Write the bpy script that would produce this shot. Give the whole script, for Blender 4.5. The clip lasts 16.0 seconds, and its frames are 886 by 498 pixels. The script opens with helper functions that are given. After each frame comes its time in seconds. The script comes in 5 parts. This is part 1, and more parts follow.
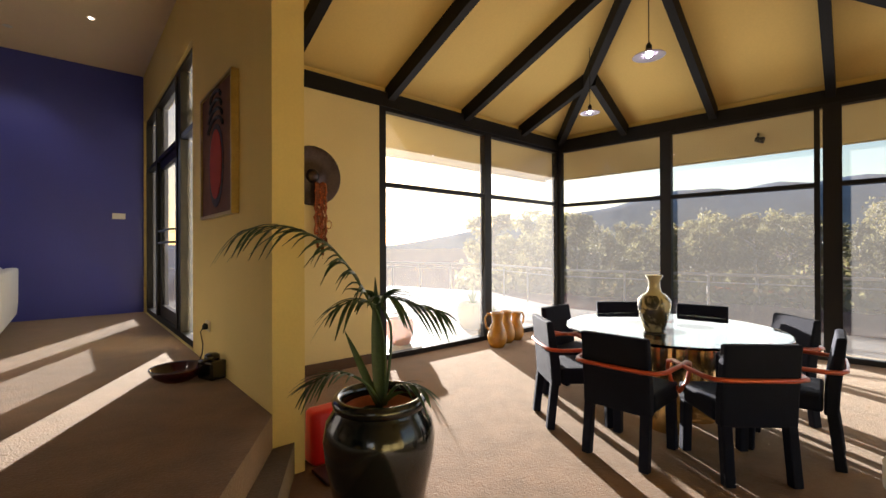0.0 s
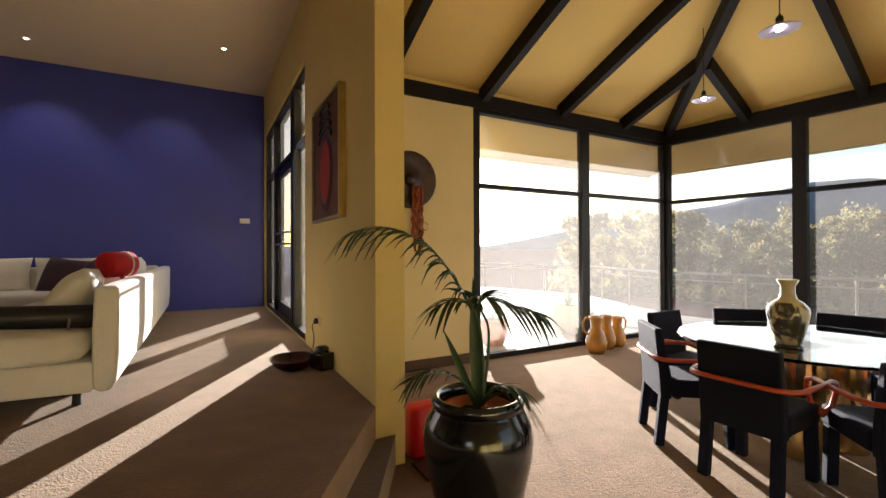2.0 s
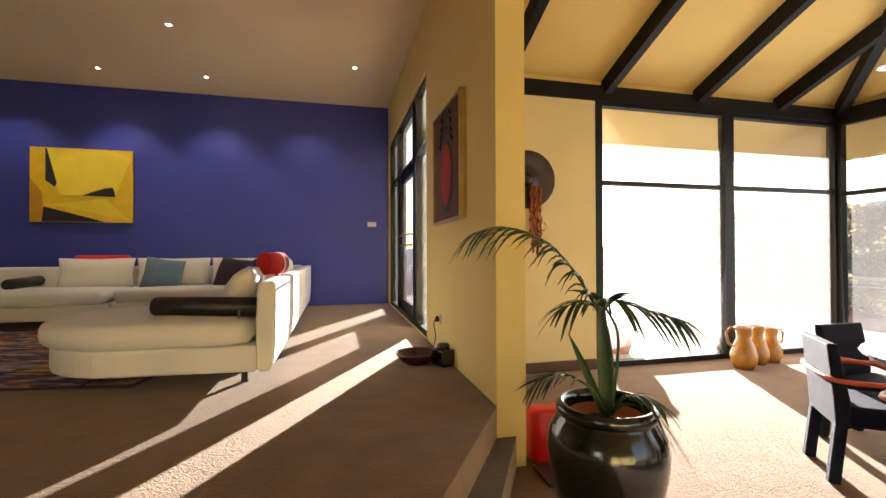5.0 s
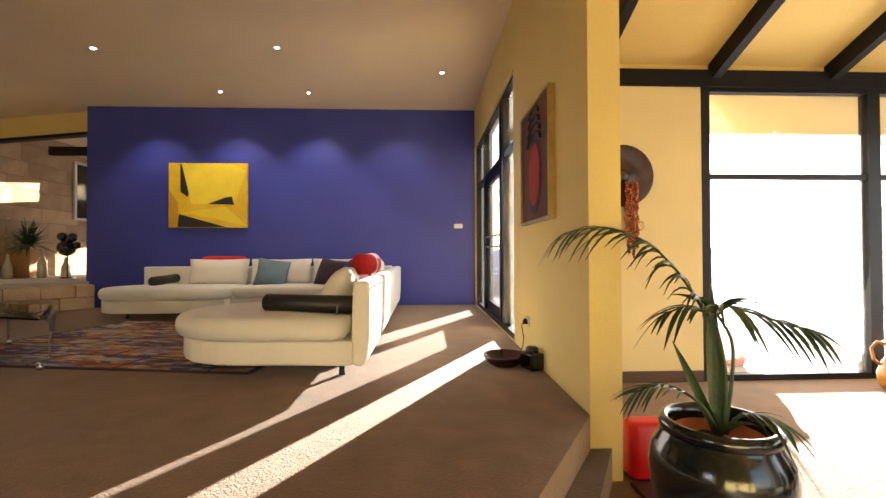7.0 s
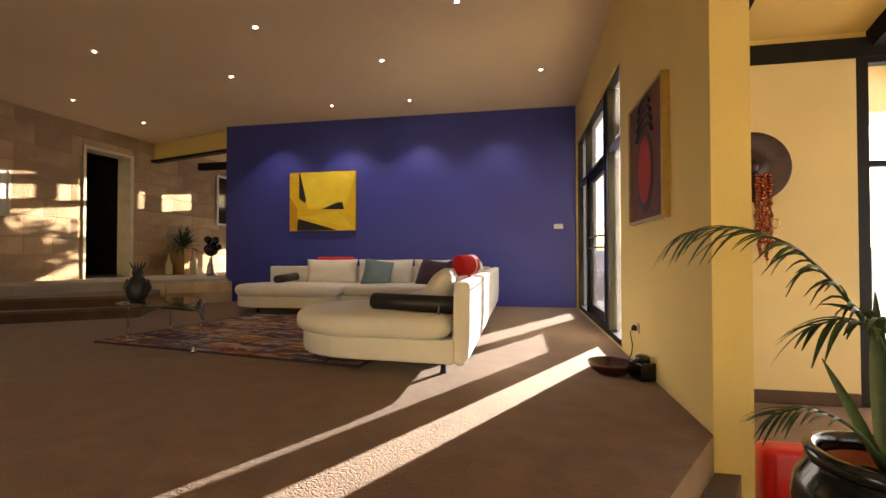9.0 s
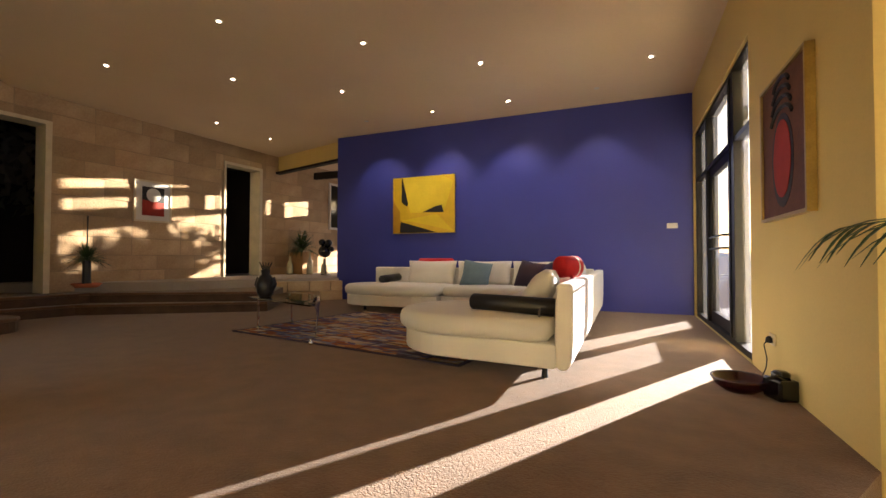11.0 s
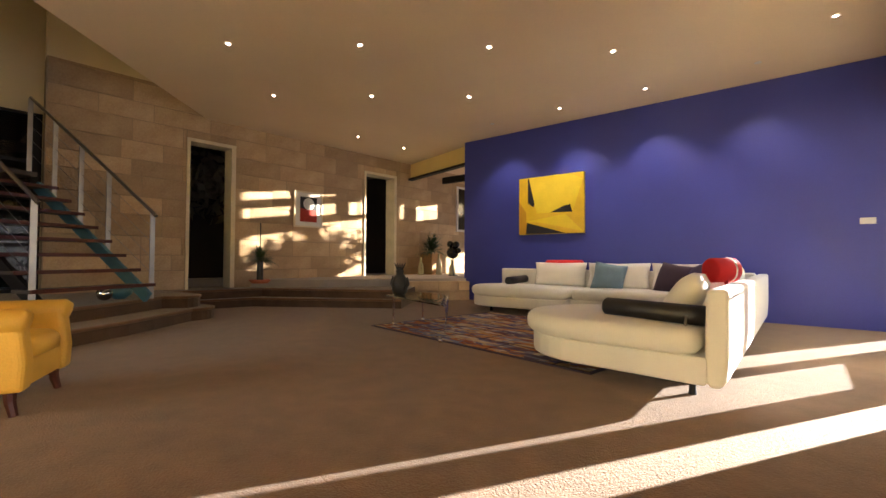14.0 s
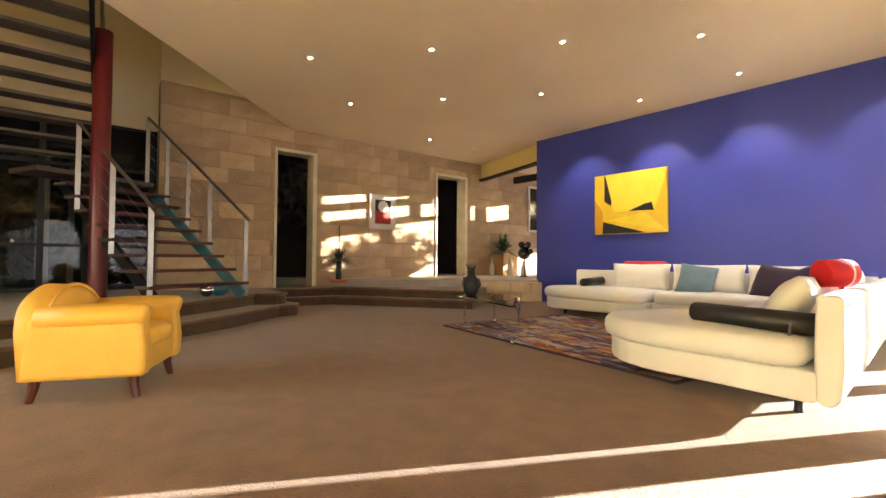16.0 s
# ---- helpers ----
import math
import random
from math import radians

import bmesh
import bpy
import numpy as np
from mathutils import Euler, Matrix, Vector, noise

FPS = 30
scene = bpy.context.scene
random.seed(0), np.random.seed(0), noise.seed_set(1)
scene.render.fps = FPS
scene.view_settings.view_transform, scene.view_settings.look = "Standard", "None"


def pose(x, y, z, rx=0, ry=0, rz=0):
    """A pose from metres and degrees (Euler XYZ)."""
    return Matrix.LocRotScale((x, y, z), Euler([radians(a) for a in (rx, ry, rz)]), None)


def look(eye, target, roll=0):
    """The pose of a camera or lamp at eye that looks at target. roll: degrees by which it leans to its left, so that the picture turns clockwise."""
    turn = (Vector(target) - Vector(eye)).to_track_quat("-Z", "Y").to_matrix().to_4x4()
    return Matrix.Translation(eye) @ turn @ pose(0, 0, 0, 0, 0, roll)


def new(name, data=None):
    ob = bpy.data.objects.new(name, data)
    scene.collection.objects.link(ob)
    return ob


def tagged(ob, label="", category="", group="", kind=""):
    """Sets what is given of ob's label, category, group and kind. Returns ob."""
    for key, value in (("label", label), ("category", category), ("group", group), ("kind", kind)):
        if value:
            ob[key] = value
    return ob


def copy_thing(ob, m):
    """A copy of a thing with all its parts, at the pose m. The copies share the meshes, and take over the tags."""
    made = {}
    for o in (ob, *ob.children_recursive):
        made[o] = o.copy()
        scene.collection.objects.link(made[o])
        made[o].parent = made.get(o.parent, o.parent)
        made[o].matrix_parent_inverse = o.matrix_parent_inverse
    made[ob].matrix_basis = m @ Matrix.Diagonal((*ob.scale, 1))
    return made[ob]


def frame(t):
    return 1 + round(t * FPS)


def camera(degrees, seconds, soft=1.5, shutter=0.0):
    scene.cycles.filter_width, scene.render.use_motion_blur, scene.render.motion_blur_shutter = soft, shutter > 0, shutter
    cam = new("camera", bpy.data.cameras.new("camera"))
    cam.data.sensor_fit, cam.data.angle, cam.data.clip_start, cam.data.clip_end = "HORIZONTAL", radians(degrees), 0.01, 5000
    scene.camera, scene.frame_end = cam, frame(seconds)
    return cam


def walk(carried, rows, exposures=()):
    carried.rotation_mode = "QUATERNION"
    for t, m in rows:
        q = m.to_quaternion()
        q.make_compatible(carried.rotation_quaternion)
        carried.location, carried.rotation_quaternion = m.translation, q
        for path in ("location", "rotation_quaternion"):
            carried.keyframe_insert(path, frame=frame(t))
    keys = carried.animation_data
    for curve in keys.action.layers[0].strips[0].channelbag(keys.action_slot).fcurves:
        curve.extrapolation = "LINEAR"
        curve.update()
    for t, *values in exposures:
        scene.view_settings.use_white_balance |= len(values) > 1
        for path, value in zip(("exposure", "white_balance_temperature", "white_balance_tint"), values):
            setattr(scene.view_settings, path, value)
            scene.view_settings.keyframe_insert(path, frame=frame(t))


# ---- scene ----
cam = camera(91.3, 16.0)
PATH = [
    (0, (2.773, 0.609, 0.882), (4.081, 2.122, 0.887), -0.2),
    (0.5, (2.768, 0.613, 0.879), (3.988, 2.198, 0.886), -0.2),
    (1, (2.76, 0.619, 0.884), (3.894, 2.266, 0.89), -0.2),
    (1.5, (2.757, 0.624, 0.879), (3.797, 2.332, 0.888), -0.2),
    (2, (2.752, 0.629, 0.881), (3.715, 2.381, 0.892), -0.2),
    (2.5, (2.748, 0.633, 0.88), (3.634, 2.426, 0.892), -0.3),
    (3, (2.739, 0.633, 0.883), (3.552, 2.46, 0.896), -0.2),
    (3.5, (2.732, 0.627, 0.879), (3.466, 2.488, 0.894), -0.2),
    (4, (2.725, 0.628, 0.876), (3.383, 2.516, 0.893), -0.2),
    (6.5, (2.701, 0.644, 0.876), (2.881, 2.636, 0.9), -0.2),
    (7, (2.7, 0.645, 0.873), (2.789, 2.643, 0.9), -0.2),
    (7.5, (2.692, 0.642, 0.876), (2.686, 2.642, 0.903), -0.2),
    (8, (2.686, 0.644, 0.879), (2.579, 2.641, 0.907), -0.2),
    (8.5, (2.681, 0.644, 0.877), (2.449, 2.63, 0.907), -0.1),
    (9, (2.676, 0.641, 0.88), (2.323, 2.609, 0.911), -0.1),
    (11.5, (2.655, 0.648, 0.863), (1.781, 2.446, 0.907), 0.1),
    (12, (2.659, 0.657, 0.862), (1.696, 2.41, 0.908), 0.1),
    (12.5, (2.653, 0.661, 0.851), (1.603, 2.363, 0.902), 0.2),
    (13, (2.649, 0.643, 0.859), (1.52, 2.294, 0.906), 0.2),
    (13.5, (2.645, 0.655, 0.854), (1.446, 2.255, 0.904), 0.3),
    (14, (2.647, 0.645, 0.865), (1.375, 2.188, 0.912), 0.3),
    (14.5, (2.639, 0.636, 0.869), (1.302, 2.123, 0.916), 0.3),
    (15, (2.647, 0.637, 0.87), (1.244, 2.062, 0.916), 0.3),
    (15.5, (2.646, 0.636, 0.869), (1.19, 2.007, 0.916), 0.3),
    (16, (2.643, 0.635, 0.868), (1.138, 1.952, 0.916), 0.4),
]
walk(cam, [(t, look(eye, target, roll)) for t, eye, target, roll in PATH], exposures=[(0.0, 2.3, 6100, 15), (4.0, 2.75, 6100, 15), (7.0, 3.62, 6050, 14), (9.0, 3.2, 6400, 18), (12.5, 3.48, 6050, 17), (13.4, 3.68, 6050, 16), (14.1, 3.74, 6050, 16), (15.0, 4.18, 6000, 13), (16.0, 4.46, 5900, 11)])

# ---- world, sun and lamps ----
SUN_AZ, SUN_EL = 29.3, 7.5
world = bpy.data.worlds.new("world")
scene.world = world
world.use_nodes = True
wn = world.node_tree
sky = wn.nodes.new("ShaderNodeTexSky")
sky.sky_type, sky.sun_disc = "NISHITA", False
sky.sun_elevation, sky.sun_rotation = radians(SUN_EL), radians(SUN_AZ)
wn.links.new(sky.outputs[0], wn.nodes["Background"].inputs[0])
wn.nodes["Background"].inputs[1].default_value = 0.055
sun = new("sun", bpy.data.lights.new("sun", "SUN"))
sun.data.energy, sun.data.angle, sun.data.color = 5.0, radians(0.4), (1.0, 0.93, 0.82)
sdir = Vector((math.sin(radians(SUN_AZ)) * math.cos(radians(SUN_EL)), math.cos(radians(SUN_AZ)) * math.cos(radians(SUN_EL)), math.sin(radians(SUN_EL))))
sun.matrix_world = look(sdir * 60, (0, 0, 0))

SKYL = (2.6, 7, 8)  # watts of fill at the dining room openings, the first one unseen
# ceiling downlights: x, y, lit; and the row that washes the blue wall: x, y, watts
DOWN = [(-2.58, 2.94, 1), (-1.38, 3.95, 1), (-0.21, 4.96, 1), (0.91, 6.0, 1), (-3.69, 4.14, 1), (-2.51, 5.12, 1), (-1.34, 6.10, 1), (-4.46, 6.46, 1), (-4.37, 7.71, 1),
        (2.96, 6.66, 1), (2.06, 4.88, 1), (-1.795, 7.475, 0), (-0.45, 7.475, 1), (0.9, 7.475, 1), (2.255, 7.475, 0)]
WASH = [(-1.795, 7.475, 5), (-0.45, 7.475, 7), (0.9, 7.475, 6.5), (2.255, 7.475, 4.2)]

# ---- materials ----
MATS = {}


def nodes_of(name):
    m = bpy.data.materials.new(name)
    m.use_nodes = True
    return m, m.node_tree, m.node_tree.nodes["Principled BSDF"]


def mat(name, col, rough=0.6, metal=0.0, var=0.12, scale=6.0, fine=90.0, bump=0.1, col2=None, spec=0.5, sheen=0.0, coat=0.0, objvar=0.0):
    """A painted, woven or worn surface: base colour with large stains and fine grain, and a fine relief."""
    m, nt, b = nodes_of(name)
    tc = nt.nodes.new("ShaderNodeTexCoord")
    n1, n2 = nt.nodes.new("ShaderNodeTexNoise"), nt.nodes.new("ShaderNodeTexNoise")
    n1.inputs["Scale"].default_value, n1.inputs["Detail"].default_value = scale, 4
    n2.inputs["Scale"].default_value, n2.inputs["Detail"].default_value = fine, 7
    nt.links.new(tc.outputs["Object"], n1.inputs[0])
    nt.links.new(tc.outputs["Object"], n2.inputs[0])
    mix = nt.nodes.new("ShaderNodeMix")
    mix.data_type = "RGBA"
    c2 = col2 or tuple(max(0, c * (1 - 2.2 * var)) for c in col)
    mix.inputs[6].default_value, mix.inputs[7].default_value = (*c2, 1), (*col, 1)
    add = nt.nodes.new("ShaderNodeMath")
    add.operation = "ADD"
    r1, r2 = nt.nodes.new("ShaderNodeMapRange"), nt.nodes.new("ShaderNodeMapRange")
    for r, lo, hi, wgt in ((r1, 0.3, 0.7, 0.6), (r2, 0.3, 0.7, 0.4)):
        r.inputs[1].default_value, r.inputs[2].default_value, r.inputs[4].default_value = lo, hi, wgt
    nt.links.new(n1.outputs[0], r1.inputs[0])
    nt.links.new(n2.outputs[0], r2.inputs[0])
    nt.links.new(r1.outputs[0], add.inputs[0])
    nt.links.new(r2.outputs[0], add.inputs[1])
    nt.links.new(add.outputs[0], mix.inputs[0])
    out = mix.outputs[2]
    if objvar:
        oi, hsv, mr = nt.nodes.new("ShaderNodeObjectInfo"), nt.nodes.new("ShaderNodeHueSaturation"), nt.nodes.new("ShaderNodeMapRange")
        mr.inputs[3].default_value, mr.inputs[4].default_value = 1 - objvar, 1 + objvar
        nt.links.new(oi.outputs["Random"], mr.inputs[0])
        nt.links.new(mr.outputs[0], hsv.inputs["Value"])
        nt.links.new(out, hsv.inputs["Color"])
        out = hsv.outputs[0]
    nt.links.new(out, b.inputs["Base Color"])
    b.inputs["Roughness"].default_value, b.inputs["Metallic"].default_value = rough, metal
    b.inputs["Specular IOR Level"].default_value = spec
    b.inputs["Sheen Weight"].default_value, b.inputs["Coat Weight"].default_value = sheen, coat
    if bump:
        bp = nt.nodes.new("ShaderNodeBump")
        bp.inputs["Strength"].default_value, bp.inputs["Distance"].default_value = bump, 0.01
        nt.links.new(n2.outputs[0], bp.inputs["Height"])
        nt.links.new(bp.outputs[0], b.inputs["Normal"])
    MATS[name] = m
    return m


def glow(name, col, power):
    m, nt, b = nodes_of(name)
    b.inputs["Emission Color"].default_value, b.inputs["Emission Strength"].default_value = (*col, 1), power
    return m


def glass_mat(name, tint=(1, 1, 1), rough=0.0):
    m, nt, b = nodes_of(name)
    b.inputs["Base Color"].default_value = (*tint, 1)
    b.inputs["Transmission Weight"].default_value, b.inputs["Roughness"].default_value, b.inputs["IOR"].default_value = 1.0, rough, 1.45
    return m


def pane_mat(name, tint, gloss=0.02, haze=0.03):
    """Thin glazing: clear, with a faint reflection; haze mixes a pale glare veil into it."""
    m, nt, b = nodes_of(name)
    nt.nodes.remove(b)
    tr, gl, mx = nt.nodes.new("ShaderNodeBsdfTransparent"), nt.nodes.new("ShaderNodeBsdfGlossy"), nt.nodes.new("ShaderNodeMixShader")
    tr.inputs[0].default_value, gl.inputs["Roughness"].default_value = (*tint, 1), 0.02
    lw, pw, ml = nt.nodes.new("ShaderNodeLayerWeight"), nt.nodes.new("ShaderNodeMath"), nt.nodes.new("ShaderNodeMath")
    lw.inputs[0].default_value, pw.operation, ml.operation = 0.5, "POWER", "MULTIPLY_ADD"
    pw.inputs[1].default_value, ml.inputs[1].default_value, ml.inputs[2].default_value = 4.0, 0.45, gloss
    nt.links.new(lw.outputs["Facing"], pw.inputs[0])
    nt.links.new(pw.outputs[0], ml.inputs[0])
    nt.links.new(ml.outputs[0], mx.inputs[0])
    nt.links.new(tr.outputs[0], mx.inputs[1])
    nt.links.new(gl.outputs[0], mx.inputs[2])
    glare_veil, mx2 = nt.nodes.new("ShaderNodeBsdfTranslucent"), nt.nodes.new("ShaderNodeMixShader")
    glare_veil.inputs[0].default_value, mx2.inputs[0].default_value = (1.0, 0.96, 0.9, 1), haze
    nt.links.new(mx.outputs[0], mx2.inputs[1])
    nt.links.new(glare_veil.outputs[0], mx2.inputs[2])
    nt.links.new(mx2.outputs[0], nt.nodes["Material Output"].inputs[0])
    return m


def carpet_mat(name, col):
    """Cut-pile carpet: tufts about two centimetres wide that catch low light, tread marks and broad wear."""
    m = mat(name, col, 0.95, 0, 0.20, 5.5, 70, 0, spec=0.05)
    nt = m.node_tree
    b = nt.nodes["Principled BSDF"]
    tc = nt.nodes.new("ShaderNodeTexCoord")
    tuft, clump, add, bp = nt.nodes.new("ShaderNodeTexVoronoi"), nt.nodes.new("ShaderNodeTexNoise"), nt.nodes.new("ShaderNodeMath"), nt.nodes.new("ShaderNodeBump")
    tuft.feature, tuft.inputs["Scale"].default_value = "SMOOTH_F1", 150.0
    clump.inputs["Scale"].default_value, clump.inputs["Detail"].default_value = 48.0, 3
    add.operation = "SUBTRACT"
    bp.inputs["Strength"].default_value, bp.inputs["Distance"].default_value = 0.5, 0.0045
    nt.links.new(tc.outputs["Object"], tuft.inputs[0])
    nt.links.new(tc.outputs["Object"], clump.inputs[0])
    nt.links.new(clump.outputs[0], add.inputs[0])
    nt.links.new(tuft.outputs[0], add.inputs[1])
    nt.links.new(add.outputs[0], bp.inputs["Height"])
    nt.links.new(bp.outputs[0], b.inputs["Normal"])
    b.inputs["Sheen Weight"].default_value, b.inputs["Sheen Roughness"].default_value = 0.3, 0.5
    b.inputs["Sheen Tint"].default_value = (1.0, 0.89, 0.70, 1)
    return m


carpet = carpet_mat("carpet", (0.20, 0.105, 0.056))
# the floor's carpet again, darkened for the shade on the steps
carpet_shaded = carpet_mat("carpet_step_shade", (0.12, 0.072, 0.046))
yellow_wall = mat("yellow_paint", (0.76, 0.595, 0.225), 0.75, 0, 0.05, 1.5, 60, 0.08, spec=0.3)
dining_wall = mat("dining_yellow_paint", (0.78, 0.655, 0.36), 0.72, 0, 0.05, 1.5, 60, 0.08, spec=0.3)
cream_wall = mat("cream_paint", (0.76, 0.64, 0.40), 0.7, 0, 0.05, 1.5, 60, 0.08, spec=0.3)
blue_wall = mat("blue_paint", (0.047, 0.058, 0.325), 0.42, 0, 0.08, 1.2, 45, 0.10, spec=0.4)
ceiling_paint = mat("ceiling_paint", (0.78, 0.63, 0.44), 0.85, 0, 0.04, 0.8, 40, 0.05, spec=0.2)
lining_paint = mat("roof_lining_paint", (0.76, 0.559, 0.195), 0.8, 0, 0.05, 0.8, 40, 0.06, spec=0.2)
black_frame = mat("black_powder_coat", (0.008, 0.007, 0.008), 0.45, 0, 0.2, 5, 80, 0.05, spec=0.3)
beam_black = mat("black_stained_timber", (0.008, 0.007, 0.006), 0.65, 0, 0.25, 3, 60, 0.2, spec=0.25)
stone = mat("sandstone", (0.53, 0.395, 0.24), 0.85, 0, 0.22, 2.2, 40, 0.9, col2=(0.33, 0.215, 0.12), objvar=0.20)
mortar = mat("stone_joint", (0.40, 0.30, 0.19), 0.95, 0, 0.15, 5, 60, 0.4)
door_trim = mat("pale_timber_trim", (0.76, 0.66, 0.46), 0.5, 0, 0.12, 4, 60, 0.1)
room_shade = mat("doorway_shade", (0.05, 0.04, 0.035), 0.9, 0, 0.1, 2, 40, 0.05)
sofa_cloth = mat("cream_upholstery", (0.80, 0.762, 0.685), 0.85, 0, 0.05, 3, 140, 0.25, sheen=0.2)
steel = mat("brushed_steel", (0.40, 0.385, 0.36), 0.36, 1.0, 0.08, 8, 200, 0.05)
chrome = mat("chrome", (0.8, 0.8, 0.8), 0.08, 1.0, 0.02, 8, 200, 0.0)
yellow_leather = mat("yellow_leather", (0.78, 0.455, 0.05), 0.5, 0, 0.08, 5, 90, 0.2)
dark_wood = mat("dark_red_wood", (0.10, 0.025, 0.015), 0.3, 0, 0.2, 8, 60, 0.1)
navy_cloth = mat("navy_upholstery", (0.008, 0.011, 0.026), 0.85, 0, 0.15, 6, 140, 0.3, spec=0.2)
red_tube = mat("orange_red_lacquer", (0.50, 0.07, 0.02), 0.3, 0, 0.08, 8, 80, 0.03, coat=0.4)
brass = mat("brass", (0.72, 0.50, 0.22), 0.22, 1.0, 0.1, 6, 80, 0.05)
black_glaze = mat("black_green_glaze", (0.008, 0.012, 0.012), 0.16, 0, 0.3, 6, 40, 0.08, coat=0.5)
red_gloss = mat("red_plastic", (0.70, 0.008, 0.008), 0.3, 0, 0.06, 5, 60, 0.05)
ochre_glaze = mat("ochre_glaze", (0.52, 0.24, 0.03), 0.25, 0, 0.15, 12, 60, 0.15, coat=0.5)
terracotta = mat("terracotta", (0.55, 0.16, 0.07), 0.8, 0, 0.15, 8, 80, 0.3)
leaf_green = mat("palm_leaf", (0.045, 0.10, 0.03), 0.45, 0, 0.25, 9, 60, 0.2)
soil = mat("soil", (0.16, 0.06, 0.03), 0.95, 0, 0.25, 20, 120, 0.8)
deck_tile = mat("deck_tile", (0.42, 0.36, 0.30), 0.7, 0, 0.12, 2, 50, 0.2, objvar=0.08)
white_plaster = mat("white_plaster", (0.72, 0.70, 0.66), 0.8, 0, 0.06, 4, 60, 0.1)
soffit_paint = mat("soffit_paint", (0.78, 0.60, 0.27), 0.85, 0, 0.05, 2, 50, 0.05)
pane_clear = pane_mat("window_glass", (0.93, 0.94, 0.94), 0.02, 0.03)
# stronger haze: the low sun's glare is put into this glass
pane_veiled = pane_mat("sunward_veiled_glass", (0.93, 0.94, 0.94), 0.02, 0.042)
# tint added so less skylight reaches the stair wall
pane_dimming = pane_mat("sky_dimming_glass", (0.60, 0.61, 0.62), 0.02, 0.0)
pane_grey = pane_mat("grey_tinted_glass", (0.74, 0.74, 0.75), 0.02, 0.02)
table_glass = glass_mat("green_table_glass", (0.80, 0.95, 0.92))
red_steel = mat("red_steel_paint", (0.13, 0.005, 0.008), 0.35, 0, 0.08, 5, 60, 0.05)
lamp_glow = glow("lamp_glow", (1.0, 0.86, 0.66), 18.0)


# ---- builders ----
def part(name, bm, material, parent=None, label="", smooth=False):
    """Link a bmesh as one mesh object, under a thing or a part if given."""
    me = bpy.data.meshes.new(name)
    bm.normal_update()
    if smooth:
        for f in bm.faces:
            f.smooth = True
    bm.to_mesh(me)
    bm.free()
    for m in (material if isinstance(material, (list, tuple)) else [material]):
        me.materials.append(m)
    ob = new(name, me)
    if parent is not None:
        ob.parent = parent
    if label:
        ob["label"] = label
    return ob


def soft(ob, width=0.01, seg=2):
    mod = ob.modifiers.new("bevel", "BEVEL")
    mod.width, mod.segments, mod.limit_method, mod.angle_limit = width, seg, "ANGLE", radians(40)
    return ob


def hull(name, m=None):
    """The empty base of a thing."""
    ob = new(name)
    ob.empty_display_size = 0.1
    if m is not None:
        ob.matrix_basis = m
    return ob


def box(x0, x1, y0, y1, z0, z1, bm=None):
    bm = bm or bmesh.new()
    v = [bm.verts.new(p) for p in ((x0, y0, z0), (x1, y0, z0), (x1, y1, z0), (x0, y1, z0), (x0, y0, z1), (x1, y0, z1), (x1, y1, z1), (x0, y1, z1))]
    for q in ((3, 2, 1, 0), (4, 5, 6, 7), (0, 1, 5, 4), (1, 2, 6, 5), (2, 3, 7, 6), (3, 0, 4, 7)):
        bm.faces.new([v[i] for i in q])
    return bm


def bar(a, b, w, h, bm=None, up=(0, 0, 1)):
    """A rectangular bar from a to b, w wide and h high."""
    bm = bm or bmesh.new()
    a, b = Vector(a), Vector(b)
    d = (b - a).normalized()
    s = d.cross(Vector(up))
    s = s.normalized() if s.length > 1e-4 else Vector((1, 0, 0))
    u = s.cross(d)
    v = [bm.verts.new(p + s * w * i / 2 + u * h * j / 2) for p in (a, b) for i, j in ((-1, -1), (1, -1), (1, 1), (-1, 1))]
    for q in ((3, 2, 1, 0), (4, 5, 6, 7), (0, 1, 5, 4), (1, 2, 6, 5), (2, 3, 7, 6), (3, 0, 4, 7)):
        bm.faces.new([v[i] for i in q])
    bmesh.ops.recalc_face_normals(bm, faces=bm.faces)
    return bm


def prism(pts, z0, z1, bm=None):
    bm = bm or bmesh.new()
    lo, hi = [bm.verts.new((x, y, z0)) for x, y in pts], [bm.verts.new((x, y, z1)) for x, y in pts]
    fs = [bm.faces.new(lo[::-1]), bm.faces.new(hi)]
    for i in range(len(pts)):
        j = (i + 1) % len(pts)
        fs.append(bm.faces.new((lo[i], lo[j], hi[j], hi[i])))
    bmesh.ops.recalc_face_normals(bm, faces=fs)
    return bm


def lathe(profile, seg=32, bm=None, at=(0, 0, 0)):
    """A turned form from (radius, height) rows."""
    bm = bm or bmesh.new()
    rings = []
    for r, z in profile:
        if r < 1e-5:
            rings.append([bm.verts.new((at[0], at[1], at[2] + z))])
        else:
            rings.append([bm.verts.new((at[0] + r * math.cos(2 * math.pi * i / seg), at[1] + r * math.sin(2 * math.pi * i / seg), at[2] + z)) for i in range(seg)])
    for p, q in zip(rings, rings[1:]):
        for i in range(seg):
            j = (i + 1) % seg
            if len(p) == 1 and len(q) > 1:
                bm.faces.new((p[0], q[j], q[i]))
            elif len(q) == 1 and len(p) > 1:
                bm.faces.new((p[i], p[j], q[0]))
            elif len(p) > 1:
                bm.faces.new((p[i], p[j], q[j], q[i]))
    bmesh.ops.recalc_face_normals(bm, faces=bm.faces)
    return bm


def tube(path, radius, seg=8, bm=None, closed=False):
    """A round bar swept along a path; radius may be a row of radii."""
    bm = bm or bmesh.new()
    path = [Vector(p) for p in path]
    n = len(path)
    radii = list(radius) if isinstance(radius, (list, tuple)) else [radius] * n
    rings, side = [], None
    for i, p in enumerate(path):
        d = (path[(i + 1) % n if closed else min(i + 1, n - 1)] - path[(i - 1) % n if closed else max(i - 1, 0)]).normalized()
